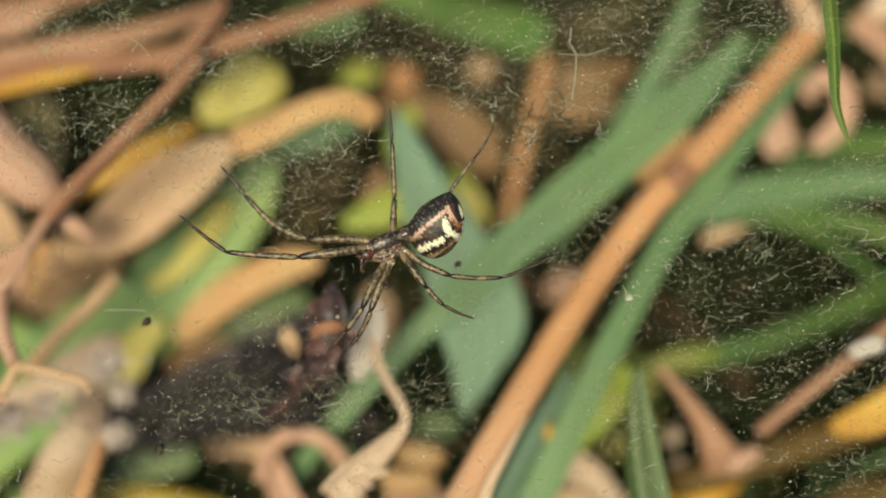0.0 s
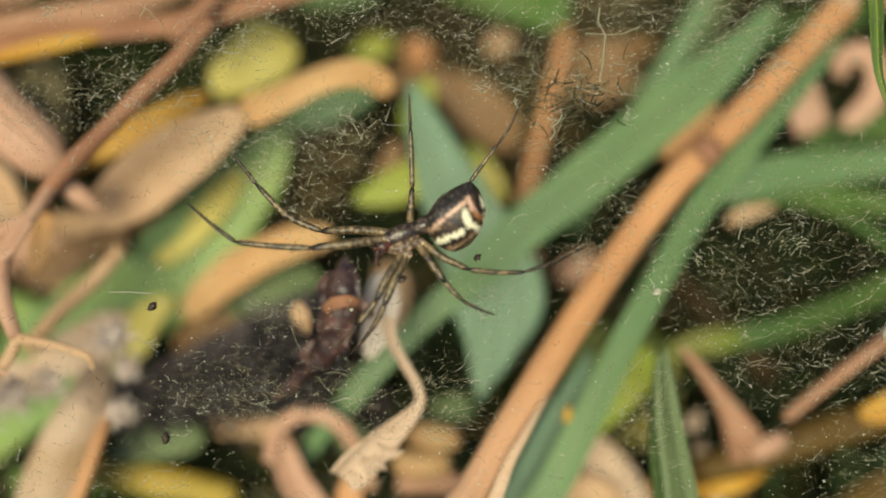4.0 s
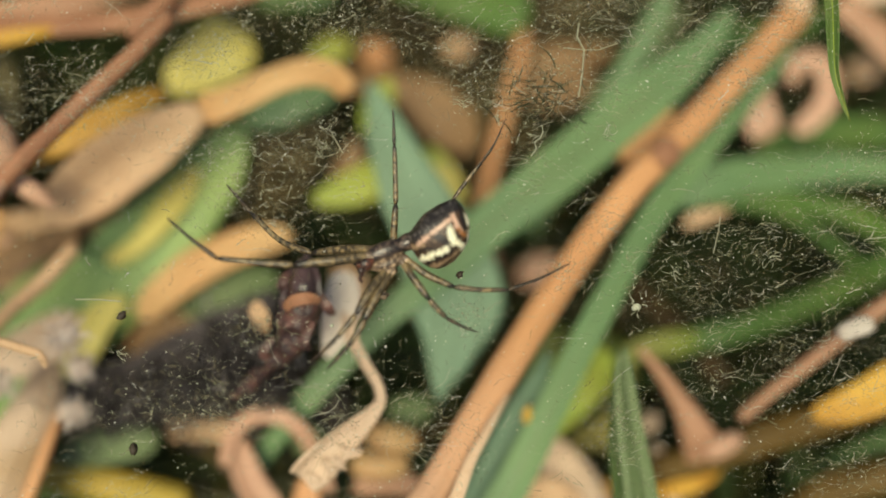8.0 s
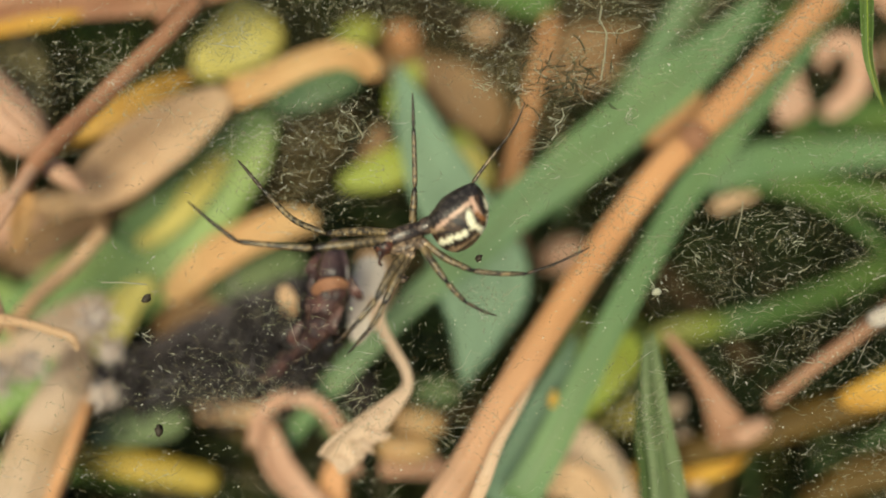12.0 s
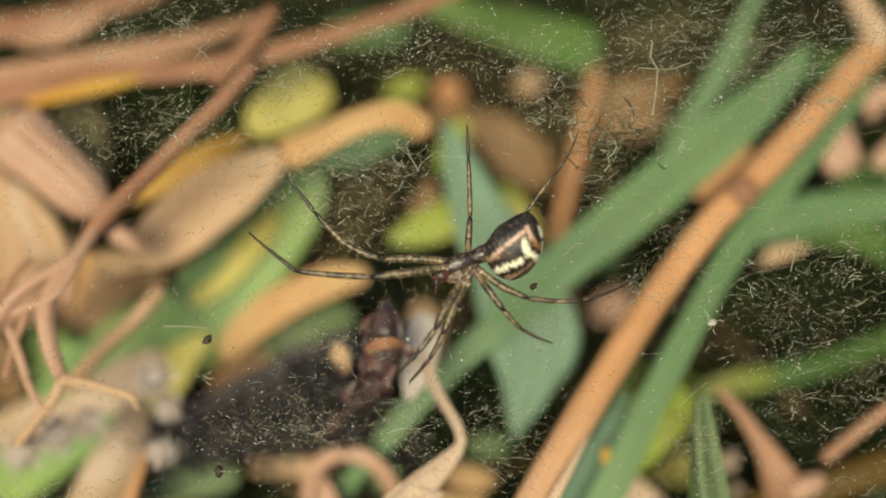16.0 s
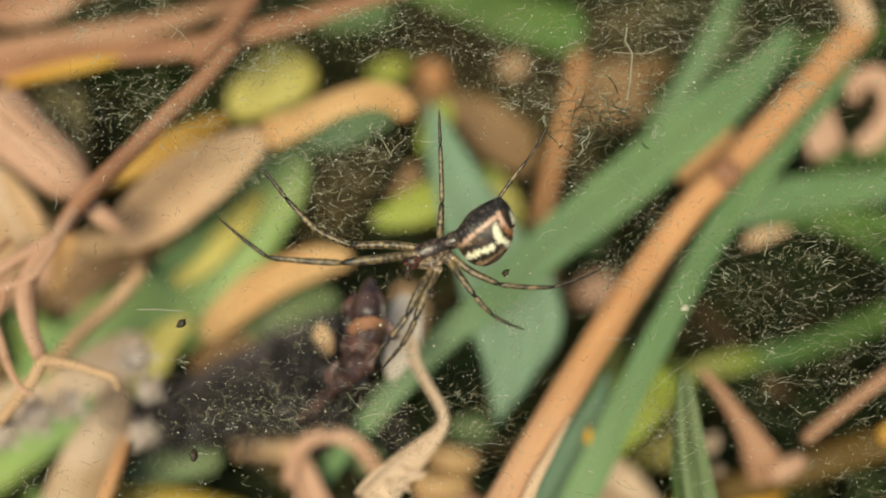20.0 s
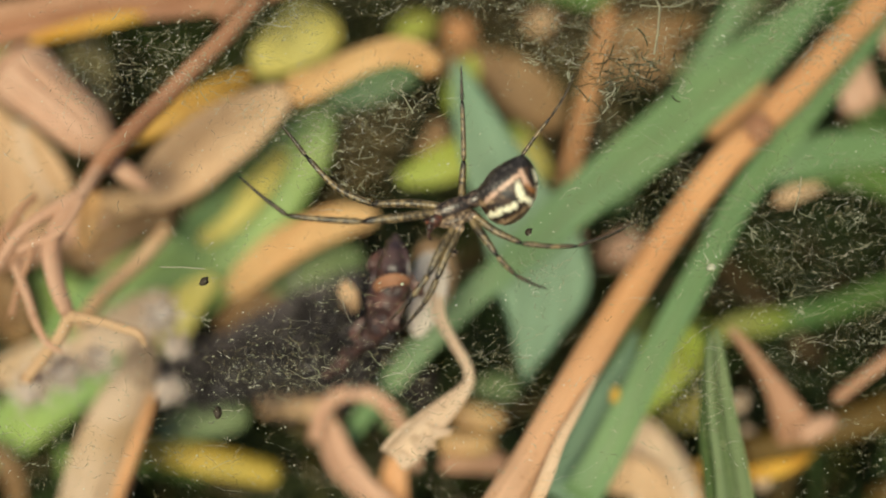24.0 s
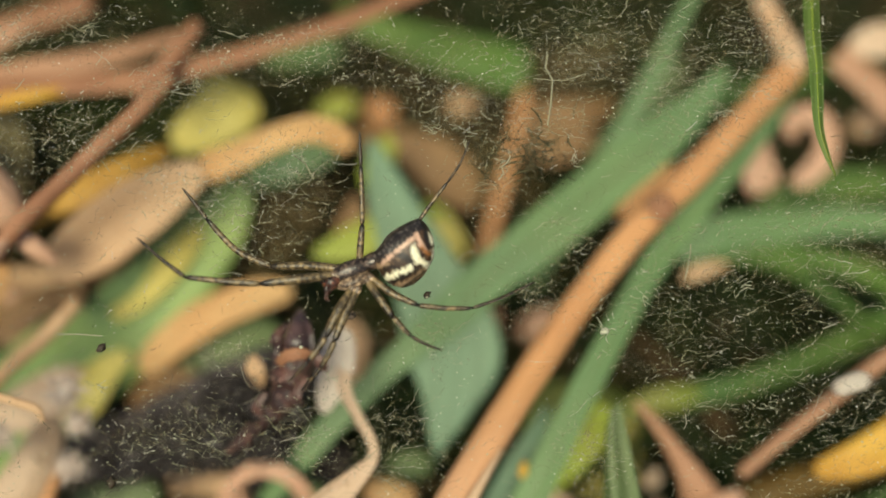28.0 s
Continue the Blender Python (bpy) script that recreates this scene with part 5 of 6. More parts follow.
def abdomen_skin():
    """Pigment from the mesh, fine grain and short hair-like relief."""
    mat, nodes, links, bsdf = nodes_of("abdomen_skin", 0.42, 0.45)
    tone = nodes.new("ShaderNodeVertexColor")
    tone.layer_name = "pigment"
    where = nodes.new("ShaderNodeTexCoord")
    grain = nodes.new("ShaderNodeTexNoise")
    grain.inputs["Scale"].default_value, grain.inputs["Detail"].default_value = 9000, 3
    links.new(where.outputs["Object"], grain.inputs["Vector"])
    grey = ramp(nodes, [(0.3, (0.65, 0.65, 0.65)), (0.7, (1.15, 1.15, 1.15))])
    links.new(grain.outputs["Fac"], grey.inputs["Fac"])
    both = nodes.new("ShaderNodeMix")
    both.data_type, both.blend_type = "RGBA", "MULTIPLY"
    both.inputs["Factor"].default_value = 1
    links.new(tone.outputs["Color"], both.inputs["A"])
    links.new(grey.outputs["Color"], both.inputs["B"])
    links.new(both.outputs["Result"], bsdf.inputs["Base Color"])
    relief = nodes.new("ShaderNodeBump")
    relief.inputs["Strength"].default_value, relief.inputs["Distance"].default_value = 0.5, 0.00006
    links.new(grain.outputs["Fac"], relief.inputs["Height"])
    links.new(relief.outputs["Normal"], bsdf.inputs["Normal"])
    return mat


def make_abdomen(parent, a, along):
    """A deep blunt-ended abdomen, highest at its rear. a: its front end; along: the way of its long axis."""
    A = local(a)
    long = local(along).normalized()
    across = local((0.08, -0.06, 1)).normalized()
    across = (across - long * across.dot(long)).normalized()
    up = across.cross(long)
    n, m = 110, 96
    back, belly = (spline([(*p, 0) for p in side], 300)[0] for side in (BACK, BELLY))
    verts, tones, faces = [], [], []
    for i in range(n):
        x = 3.54 * (0.5 - 0.5 * math.cos(math.pi * (i + 0.3) / (n - 0.4)))
        top, low = np.interp(x, back[:, 0], back[:, 1]), np.interp(x, belly[:, 0], belly[:, 1])
        half = 1.35 * math.sqrt(max(0.0, 1 - ((x - 2.0) / (2.02 if x < 2.0 else 1.56)) ** 2)) ** 0.9
        for j in range(m):
            t = 2 * math.pi * j / m
            c, s = math.cos(t), math.sin(t)
            h = top if c > 0 else low
            y = h * math.copysign(abs(c) ** 0.9, c)
            z = half * s
            p = Vector((x, y, z))
            swell = 1 + 0.012 * noise.noise(p * 2.3) + 0.006 * noise.noise(p * 7)
            verts.append(A + (long * x + (up * y + across * z) * swell) / 1000)
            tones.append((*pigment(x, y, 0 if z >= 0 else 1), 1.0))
    for i in range(n - 1):
        for j in range(m):
            k = (j + 1) % m
            faces.append((i * m + j, (i + 1) * m + j, (i + 1) * m + k, i * m + k))
    faces.append(tuple(range(m)))
    faces.append(tuple((n - 1) * m + j for j in range(m))[::-1])
    me = mesh_of("abdomen", verts, faces, abdomen_skin())
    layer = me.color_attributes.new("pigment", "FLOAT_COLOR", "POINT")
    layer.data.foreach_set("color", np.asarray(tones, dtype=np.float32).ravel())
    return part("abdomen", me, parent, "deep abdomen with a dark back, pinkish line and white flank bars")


LEG = skin("banded_leg", (0.145, 0.105, 0.052), (0.014, 0.010, 0.007))
TARSUS = skin("dark_leg_tip", (0.06, 0.04, 0.02), (0.016, 0.010, 0.007), 0.45, False)
CARAPACE = skin("dark_carapace", (0.014, 0.009, 0.007), (0.085, 0.06, 0.045), 0.34, False)
PALE_SIDE = skin("tan_flank", (0.42, 0.31, 0.20), (0.06, 0.035, 0.025), 0.45, False)
FACE = skin("reddish_face", (0.11, 0.036, 0.018), (0.018, 0.010, 0.008), 0.4, False)
EYE_GLOSS = nodes_of("eye_gloss", 0.08, 0.8)[0]
EYE_GLOSS.node_tree.nodes["Principled BSDF"].inputs["Base Color"].default_value = (0.01, 0.008, 0.008, 1)
HOME = (-2.40, -0.38, 55.0)
TILT = VIEW.to_3x3()


def local(p):
    """A place on the spider: mm to the right, up the view's slope and towards the eye, from its head."""
    return TILT @ Vector((p[0] / 1000, p[1] / 1000, p[2] / 1000))


def oval(name, a, b, up, shape, mat, parent, label="", n=40, m=32):
    """A closed body along a-b. up: way of its back. shape(s) gives (half height of the back, of the belly, half width) in mm at s from 0 to 1."""
    A, B = local(a), local(b)
    axis = B - A
    long = axis.normalized()
    U = (local(up) - long * local(up).dot(long)).normalized()
    C = long.cross(U)
    verts, uvs, faces = [], [], []
    for i in range(n):
        s = 0.5 - 0.5 * math.cos(math.pi * i / (n - 1))
        s = min(max(s, 0.0008), 0.9992)
        back, belly, half = (h / 1000 for h in shape(s))
        for j in range(m):
            t = 2 * math.pi * j / m
            h = back if math.cos(t) > 0 else belly
            verts.append(A + axis * s + U * (h * math.cos(t)) + C * (half * math.sin(t)))
            turn = j / m * 2
            uvs.append((turn if turn <= 1 else 2 - turn, s))
    for i in range(n - 1):
        for j in range(m):
            k = (j + 1) % m
            faces.append((i * m + j, i * m + k, (i + 1) * m + k, (i + 1) * m + j))
    faces.append(tuple(range(m))[::-1])
    faces.append(tuple((n - 1) * m + j for j in range(m)))
    return part(name, mesh_of(name, verts, faces, mat, uvs), parent, label)


def limb(name, points, widths, mat, parent, origin, label="", sides=10, n=18):
    """A tapering limb segment through places on the spider, in the space of a part that sits at origin."""
    k = [(*local(p), w / 1000) for p, w in zip(points, widths)]
    path, run = spline(k, n)
    P, W = path[:, :3] - np.array(origin), path[:, 3]
    T = unit(np.gradient(P, axis=0))
    side = unit(np.cross(T, np.array(TILT @ Vector((0, 0, 1)))))
    up = np.cross(side, T)
    verts, uvs, faces = [], [], []
    for i in range(n):
        x = i / (n - 1)
        cap = min(1, 0.55 + 6 * x, 0.55 + 6 * (1 - x))
        for j in range(sides):
            t = 2 * math.pi * j / sides
            verts.append(P[i] + (side[i] * math.cos(t) + up[i] * math.sin(t)) * W[i] * 0.5 * cap)
            uvs.append((j / sides, x * 0.9))
    for i in range(n - 1):
        for j in range(sides):
            m = (j + 1) % sides
            faces.append((i * sides + j, i * sides + m, (i + 1) * sides + m, (i + 1) * sides + j))
    faces.append(tuple(range(sides))[::-1])
    faces.append(tuple((n - 1) * sides + j for j in range(sides)))
    return part(name, mesh_of(name, verts, faces, mat, uvs), parent, label)


def bristles(points, width, parent, origin, seed_, count=16):
    rng = random.Random(seed_)
    verts, faces = [], []
    rows = [local(p) - Vector(origin) for p in points]
    for _ in range(count):
        i = rng.randrange(len(rows) - 1)
        p = rows[i].lerp(rows[i + 1], rng.random())
        way = (rows[i + 1] - rows[i]).normalized()
        out = way.orthogonal().normalized()
        out.rotate(Matrix.Rotation(rng.random() * 6.28, 3, way))
        tip = p + (out * 0.8 + way * 0.6) * 0.00028
        side = way.cross(out) * 0.000012
        base = len(verts)
        verts += [p - side, p + side, tip, p + way * 0.00002]
        faces += [(base, base + 1, base + 2), (base + 1, base + 3, base + 2), (base + 3, base, base + 2)]
    return part("bristles", mesh_of("bristles", verts, faces, TARSUS, [(0, 0)] * len(verts), False), parent)


def make_spider():
    spider = tagged(new("spider"), "small sheet-web spider with striped brown and white abdomen hanging in silk", "spider")
    spider.location = at(*HOME)
    # carapace: dark middle over pale flanks, and a raised reddish head
    def cara(s):
        k = math.sqrt(max(0, 1 - (2 * s - 1) ** 2)) ** 0.9
        return (0.62 * k, 0.30 * k, 0.5 * k)
    oval("carapace", (-0.09, 0.00, 0.10), (2.22, 0.87, 0.00), (-0.4, 0.9, 0.5), cara, CARAPACE, spider, "glossy dark brown carapace")
    def flank(s):
        k = math.sqrt(max(0, 1 - (2 * s - 1) ** 2))
        return (0.36 * k, 0.5 * k, 0.72 * k)
    oval("breast_plate", (0.16, -0.37, 0.00), (2.09, 0.37, 0.00), (-0.4, 0.9, 0.4), flank, PALE_SIDE, spider, "tan flank and breast plate")
    def face(s):
        k = math.sqrt(max(0, 1 - (2 * s - 1) ** 2))
        return (0.46 * k, 0.46 * k, 0.5 * k)
    oval("head", (-0.47, -0.44, 0.20), (0.47, 0.19, 0.10), (-0.5, 0.8, 0.4), face, FACE, spider, "reddish-brown head")
    for x, y, z in ((720, 468, 0.62), (727, 463, 0.6), (716, 476, 0.55), (733, 460, 0.55), (722, 474, 0.78), (730, 469, 0.8)):
        a = ((x - 733) * 0.0312, (470 - y) * 0.0312, z)
        def ball(s):
            k = math.sqrt(max(0, 1 - (2 * s - 1) ** 2)) * 0.085
            return (k, k, k)
        oval("eye", (a[0] - 0.085, a[1], a[2] - 0.12), (a[0] + 0.085, a[1], a[2] - 0.12), (0, 1, 0), ball, EYE_GLOSS, spider, n=10, m=10)
    for dz in (0.22, -0.22):
        limb("chelicera", [(-0.22, -0.35, dz + 0.3), (-0.25, -0.62, dz + 0.3), (-0.12, -0.82, dz + 0.25)], [0.34, 0.3, 0.12], FACE, spider, (0, 0, 0))
        limb("pedipalp", [(0.1, -0.4, dz * 2), (-0.25, -0.75, dz * 2.4), (-0.3, -1.05, dz * 2.2), (-0.15, -1.2, dz * 2)], [0.16, 0.14, 0.12, 0.1], FACE, spider, (0, 0, 0))
    limb("pedicel", [(1.75, 0.72, 0.00), (2.2, 0.98, 0.05), (2.75, 1.16, 0.00)], [0.8, 0.95, 1.0], CARAPACE, spider, (0, 0, 0))
    abdomen = make_abdomen(spider, (2.18, 1.19, 0.0), (0.96, 0.28, 0.03))
    limb("spinnerets", [(4.55, 0.20, 0.10), (4.78, -0.02, 0.10)], [0.36, 0.2], FACE, abdomen, (0, 0, 0))
    # legs: name of the hip, then knees and tip
    legs = [
        ("front", [(0.28, 0.25, 0.28), (-1.66, 0.00, 0.72), (-3.78, -0.25, 0.88), (-5.87, -0.12, 0.88), (-7.84, 0.09, 0.83), (-9.15, 1.06, 0.72), (-10.53, 2.22, 0.55)], 1.0),
        ("second", [(0.47, 0.56, -0.17), (-1.34, 0.75, -0.50), (-3.47, 0.72, -0.72), (-5.40, 1.62, -0.83), (-7.12, 3.37, -0.94), (-7.90, 4.37, -0.99), (-8.53, 5.12, -1.04)], 1.0),
        ("third", [(1.47, 0.94, -0.28), (1.50, 1.81, -0.50), (1.59, 3.06, -0.55), (1.56, 4.69, -0.44), (1.50, 6.31, -0.28), (1.47, 7.25, -0.17), (1.44, 8.18, 0.00)], 0.8),
        ("fourth", [(2.09, 0.94, -0.39), (3.40, 1.94, -0.88), (4.72, 3.31, -0.99), (5.53, 4.44, -0.88), (6.31, 5.43, -0.72), (7.03, 6.50, -0.44), (7.56, 7.75, -0.17)], 0.6),
        ("hind", [(2.09, 0.12, 0.33), (3.28, -0.75, 0.55), (4.72, -1.41, 0.61), (6.15, -1.56, 0.55), (7.65, -1.56, 0.44), (9.28, -1.00, 0.28), (11.09, -0.12, 0.11)], 0.8),
        ("short", [(1.94, -0.06, 0.39), (2.56, -0.94, 0.77), (3.37, -2.03, 0.94), (3.84, -2.56, 0.94), (4.34, -3.06, 0.88), (5.15, -3.50, 0.77), (6.06, -3.84, 0.66)], 0.82),
        ("reaching", [(1.16, -0.47, 0.39), (0.37, -1.62, 0.99), (-0.34, -3.00, 1.21), (-0.91, -3.75, 1.21), (-1.34, -4.28, 1.16), (-1.91, -4.87, 0.99), (-2.53, -5.47, 0.72)], 0.95),
        ("reaching", [(1.41, -0.56, 0.33), (0.72, -1.81, 0.77), (0.09, -3.25, 0.99), (-0.28, -4.00, 0.94), (-0.72, -4.69, 0.83), (-1.25, -5.31, 0.66), (-1.84, -5.97, 0.44)], 0.95),
    ]
    reaching = []
    for k, (kind, q, w) in enumerate(legs):
        hip = local(q[0])
        leg = limb("leg", q[0:3], [0.46 * w, 0.50 * w, 0.38 * w], LEG, spider, hip, "tan leg with dark rings")
        leg.location = hip
        inward = [(0.8 * a + 0.2 * b) for a, b in zip(q[0], (1.22, 0.12, 0.00))]
        limb("coxa", [inward, q[0], [(a * 0.8 + b * 0.2) for a, b in zip(q[0], q[1])]], [0.5 * w, 0.52 * w, 0.4 * w], PALE_SIDE, leg, hip, "pale leg base", 10, 10)
        limb("tibia", q[2:5], [0.38 * w, 0.34 * w, 0.28 * w], LEG, leg, hip)
        limb("tarsus", q[4:7], [0.27 * w, 0.20 * w, 0.10 * w], TARSUS, leg, hip, "dark thin leg end")
        bristles(q, w, leg, hip, 40 + k, 22)
        if kind == "reaching":
            reaching.append((leg, hip))
        if kind == "second":
            yielding = (leg, hip)
    return spider, reaching, yielding


# ---- the web ----
def strand(verts, faces, pts, w, knots=None):
    """A thin three-sided thread through world places."""
    base = len(verts)
    for k, p in enumerate(pts):
        way = (pts[min(k + 1, len(pts) - 1)] - pts[max(k - 1, 0)]).normalized()
        a = way.orthogonal().normalized()
        b = way.cross(a)
        for j in range(3):
            verts.append(p + (a * math.cos(2.094 * j) + b * math.sin(2.094 * j)) * w * 0.5 * (knots[k] if knots else 1))
    for k in range(len(pts) - 1):
        for j in range(3):
            m = (j + 1) % 3
            faces.append((base + 3 * k + j, base + 3 * k + m, base + 3 * k + 3 + m, base + 3 * k + 3 + j))


def speck(verts, faces, p, r, rng):
    base = len(verts)
    for way in ((1, 0, 0), (-1, 0, 0), (0, 1, 0), (0, -1, 0), (0, 0, 1), (0, 0, -1)):
        verts.append(p + Vector(way) * r * rng.uniform(0.6, 1.4))
    for a in (0, 1):
        for b in (2, 3):
            for c in (4, 5):
                faces.append((base + a, base + b, base + c) if (a + b + c) % 2 == 0 else (base + a, base + c, base + b))


def lump(verts, faces, p, r, rng):
    """A small craggy grain."""
    base, turn = len(verts), rng.random() * 6
    stretch = TILT @ Matrix.Rotation(turn, 3, "Z")
    for i in range(1, 6):
        for j in range(9):
            a, b = math.pi * i / 6, 2 * math.pi * j / 9
            way = Vector((math.sin(a) * math.cos(b) * 1.25, math.sin(a) * math.sin(b) * 0.9, math.cos(a)))
            verts.append(p + stretch @ way * r * rng.uniform(0.65, 1.3))
    for i in range(4):
        for j in range(9):
            k = (j + 1) % 9
            faces.append((base + 9 * i + j, base + 9 * i + k, base + 9 * i + 9 + k, base + 9 * i + 9 + j))
    faces.append(tuple(base + j for j in range(9))[::-1])
    faces.append(tuple(base + 36 + j for j in range(9)))


def squiggles(rng, pts, width):
    """Three-sided threads in numpy: pts (count, steps, 3) in mm of VIEW, width (count, steps) in mm."""
    count, steps, _ = pts.shape
    way = unit(np.gradient(pts, axis=1))
    flat = unit(np.stack([-way[..., 1], way[..., 0], np.zeros((count, steps))], -1))
    deep = np.cross(way, flat)
    turn = np.array([0, 2.094, 4.189])
    ring = flat[:, :, None, :] * np.cos(turn)[:, None] + deep[:, :, None, :] * np.sin(turn)[:, None]
    V = (pts[:, :, None, :] + ring * (width / 2)[:, :, None, None]).reshape(-1, 3) * np.array([1, 1, -1]) / 1000
    V = V @ np.array(VIEW.to_3x3()).T + np.array(EYE)
    base = (np.arange(count)[:, None] * steps + np.arange(steps - 1)).ravel() * 3
    quads = [np.stack([base + i, base + j, base + j + 3, base + i + 3], -1) for i, j in ((0, 1), (1, 2), (2, 0))]
    return V, np.concatenate(quads)


def density(u, v):
    near = np.zeros_like(u)
    for pu, pv, ru, rv, *most in DENSE:
        near = np.maximum(near, (most[0] if most else 1) * np.exp(-(((u - pu) / ru) ** 2 + ((v - pv) / rv) ** 2) ** 1.5))
    return near


def run_threads(rng, u, v, d, heading, jitter, step, steps, width):
    """Wandering threads from given starts."""
    count = len(u)
    drift = np.cumsum(rng.normal(0, jitter, (count, steps)), 1) * 0.5 + rng.normal(0, jitter, (count, steps))
    a = heading[:, None] + drift
    du, dv = np.cos(a) * step[:, None], np.sin(a) * step[:, None]
    dd = np.cumsum(rng.normal(0, 0.03, (count, steps)), 1)
    return np.stack([u[:, None] + np.cumsum(du, 1), v[:, None] + np.cumsum(dv, 1), d[:, None] + dd], -1)


def web_panel(web, u0, u1, v0, v1, seed_):
    """One panel of the sheet: wandering dusty threads, thin level threads, loose flecks, and dust on them."""
    rng = np.random.default_rng(seed_)
    cu, cv = (u0 + u1) / 2, (v0 + v1) / 2

    def starts(n, floor):
        u, v = rng.uniform(u0, u1, n), rng.uniform(v0, v1, n)
        keep = rng.random(n) < floor + (1 - floor) * density(u, v)
        u, v = u[keep], v[keep]
        return u, v, 55.1 + np.abs(rng.normal(0.1, 1.0, len(u)))

    sets = []
    # dusty, kinked bits of thread: thin for most of their way, thick where dust clings
    u, v, d = starts(CURLS if cu < 9 else CURLS * 3 // 5, 0.09)
    level = rng.random(len(u)) < (0.75 if cu > 9 else 0.45)
    heading = np.where(level, rng.normal(0.08, 0.3, len(u)), rng.uniform(0, 6.28, len(u)))
    pts = run_threads(rng, u, v, d, heading, np.where(level, 0.38, 0.62)[:, None], rng.uniform(0.05, 0.15, len(u)), 10, None)
    w = rng.normal(0.2, 1, (len(u), 10))
    w = 0.003 + np.clip(w, 0, 1.7) ** 1.5 * rng.choice((0.012, 0.02, 0.03, 0.046), len(u), p=(0.35, 0.32, 0.22, 0.11))[:, None]
    w[:, 0] = w[:, -1] = 0.003
    sets.append((pts, w))
    # short stout flecks
    u, v, d = starts(CURLS // 3, 0.06)
    pts = run_threads(rng, u, v, d, rng.normal(0.3, 0.9, len(u)), np.full((len(u), 1), 0.4), rng.uniform(0.03, 0.09, len(u)), 5, None)
    sets.append((pts, rng.uniform(0.015, 0.05, (len(u), 5)) * np.array([0.4, 1, 1.1, 0.9, 0.3])))
    # long thin threads that run level through the sheet
    u, v, d = starts(LEVEL if cu > 9 else LEVEL // 3, 0.06)
    pts = run_threads(rng, u - 1, v, d, rng.normal(0.03, 0.12, len(u)), np.full((len(u), 1), 0.19), rng.uniform(0.12, 0.3, len(u)), 18, None)
    w = rng.normal(0, 1, (len(u), 18))
    sets.append((pts, 0.002 + np.clip(w, 0, 2) * rng.choice((0.008, 0.013, 0.02), len(u))[:, None]))
    # straight bits of dry fibre
    u, v, d = starts(TWIGS, 0.03)
    pts = run_threads(rng, u, v, d, rng.normal(0.25, 0.6, len(u)), np.full((len(u), 1), 0.22), rng.choice((0.05, 0.08, 0.12, 0.2), len(u)), 8, None)
    sets.append((pts, rng.choice((0.018, 0.03, 0.046, 0.06), len(u), p=(0.3, 0.35, 0.25, 0.1))[:, None] * rng.uniform(0.5, 1.2, (len(u), 8))))
    # soiled threads, brown and dull
    u, v, d = starts(SOILED, 0.08)
    pts = run_threads(rng, u, v, d, rng.normal(0.1, 0.8, len(u)), np.full((len(u), 1), 0.5), rng.uniform(0.05, 0.16, len(u)), 9, None)
    w = rng.normal(0.4, 1, (len(u), 9))
    dull = [(pts, 0.003 + np.clip(w, 0, 2) * rng.choice((0.014, 0.022, 0.036), len(u))[:, None])]

    def joined(bits):
        V, F, base = [], [], 0
        for pts, w in bits:
            a, b = squiggles(rng, pts, w)
            V.append(a)
            F.append(b + base)
            base += len(a)
        return np.concatenate(V), np.concatenate(F).tolist()

    dots, dot_faces, pick = [], [], random.Random(seed_)
    u, v, d = starts(DOTS, 0.35)
    for p in zip(u, v, d):
        speck(dots, dot_faces, at(*p), pick.choice((0.012, 0.015, 0.018, 0.022, 0.028, 0.036, 0.05)) / 1000 * pick.uniform(0.8, 1.2), pick)
    panel = part("web_panel", mesh_of("web_panel", *joined(sets), SILK), web, "fine crossing silk threads")
    part("soiled_threads", mesh_of("soiled_threads", *joined(dull), DIM_SILK), panel, "brown soiled silk threads")
    part("dust", mesh_of("dust", dots, dot_faces, DUST, None, False), panel, "pale dust specks on silk")
    return panel, cu, cv


CURLS, LEVEL, DOTS, SOILED, TWIGS = 350, 105, 470, 760, 100
# where the sheet is dense with loose ends: u, v, and reach in mm
DENSE = [(20, -0.5, 9, 3.4, 0.55), (22, -7, 7, 3.2, 0.5), (17, -5, 3, 4, 0.6), (12, 12.8, 6, 3), (8, 9.3, 4.5, 2.2), (17, 10.7, 3, 4), (-8.6, 4.4, 4.2, 2.8), (-4.5, 5.5, 2.2, 2.0), (3.5, 10.5, 3.5, 2.2), (-6, 1.6, 1.8, 1), (-17.6, 8.1, 3.6, 1.9), (-22.3, 7.5, 2, 1.5), (-5, 12.6, 6, 1.5),
         (-12, 10.5, 3, 1.2), (-11.1, -8.6, 5, 1.6, 0.75), (-4.4, -9.1, 1.6, 2), (-8.6, -4.4, 1.6, 1), (4.1, 9.2, 2.4, 1.6), (1.6, 11.6, 4, 1.2), (10.4, 1.6, 1.6, 1.4), (11.1, -10, 1.3, 2.4), (20.4, 12.9, 3.2, 3), (25.7, 2.9, 4, 3), (-20.2, 14.2, 5, 1.4),
         (0.5, -9.5, 2.2, 2.2), (3, -3.6, 1.2, 1.2), (24, -12.5, 5, 2, 0.5), (-17, -14, 4, 1.2, 0.3), (-25, -13, 3, 1.6, 0.5), (8.4, -1.2, 1.4, 1.2), (6, 5.6, 1.2, 2.4)]


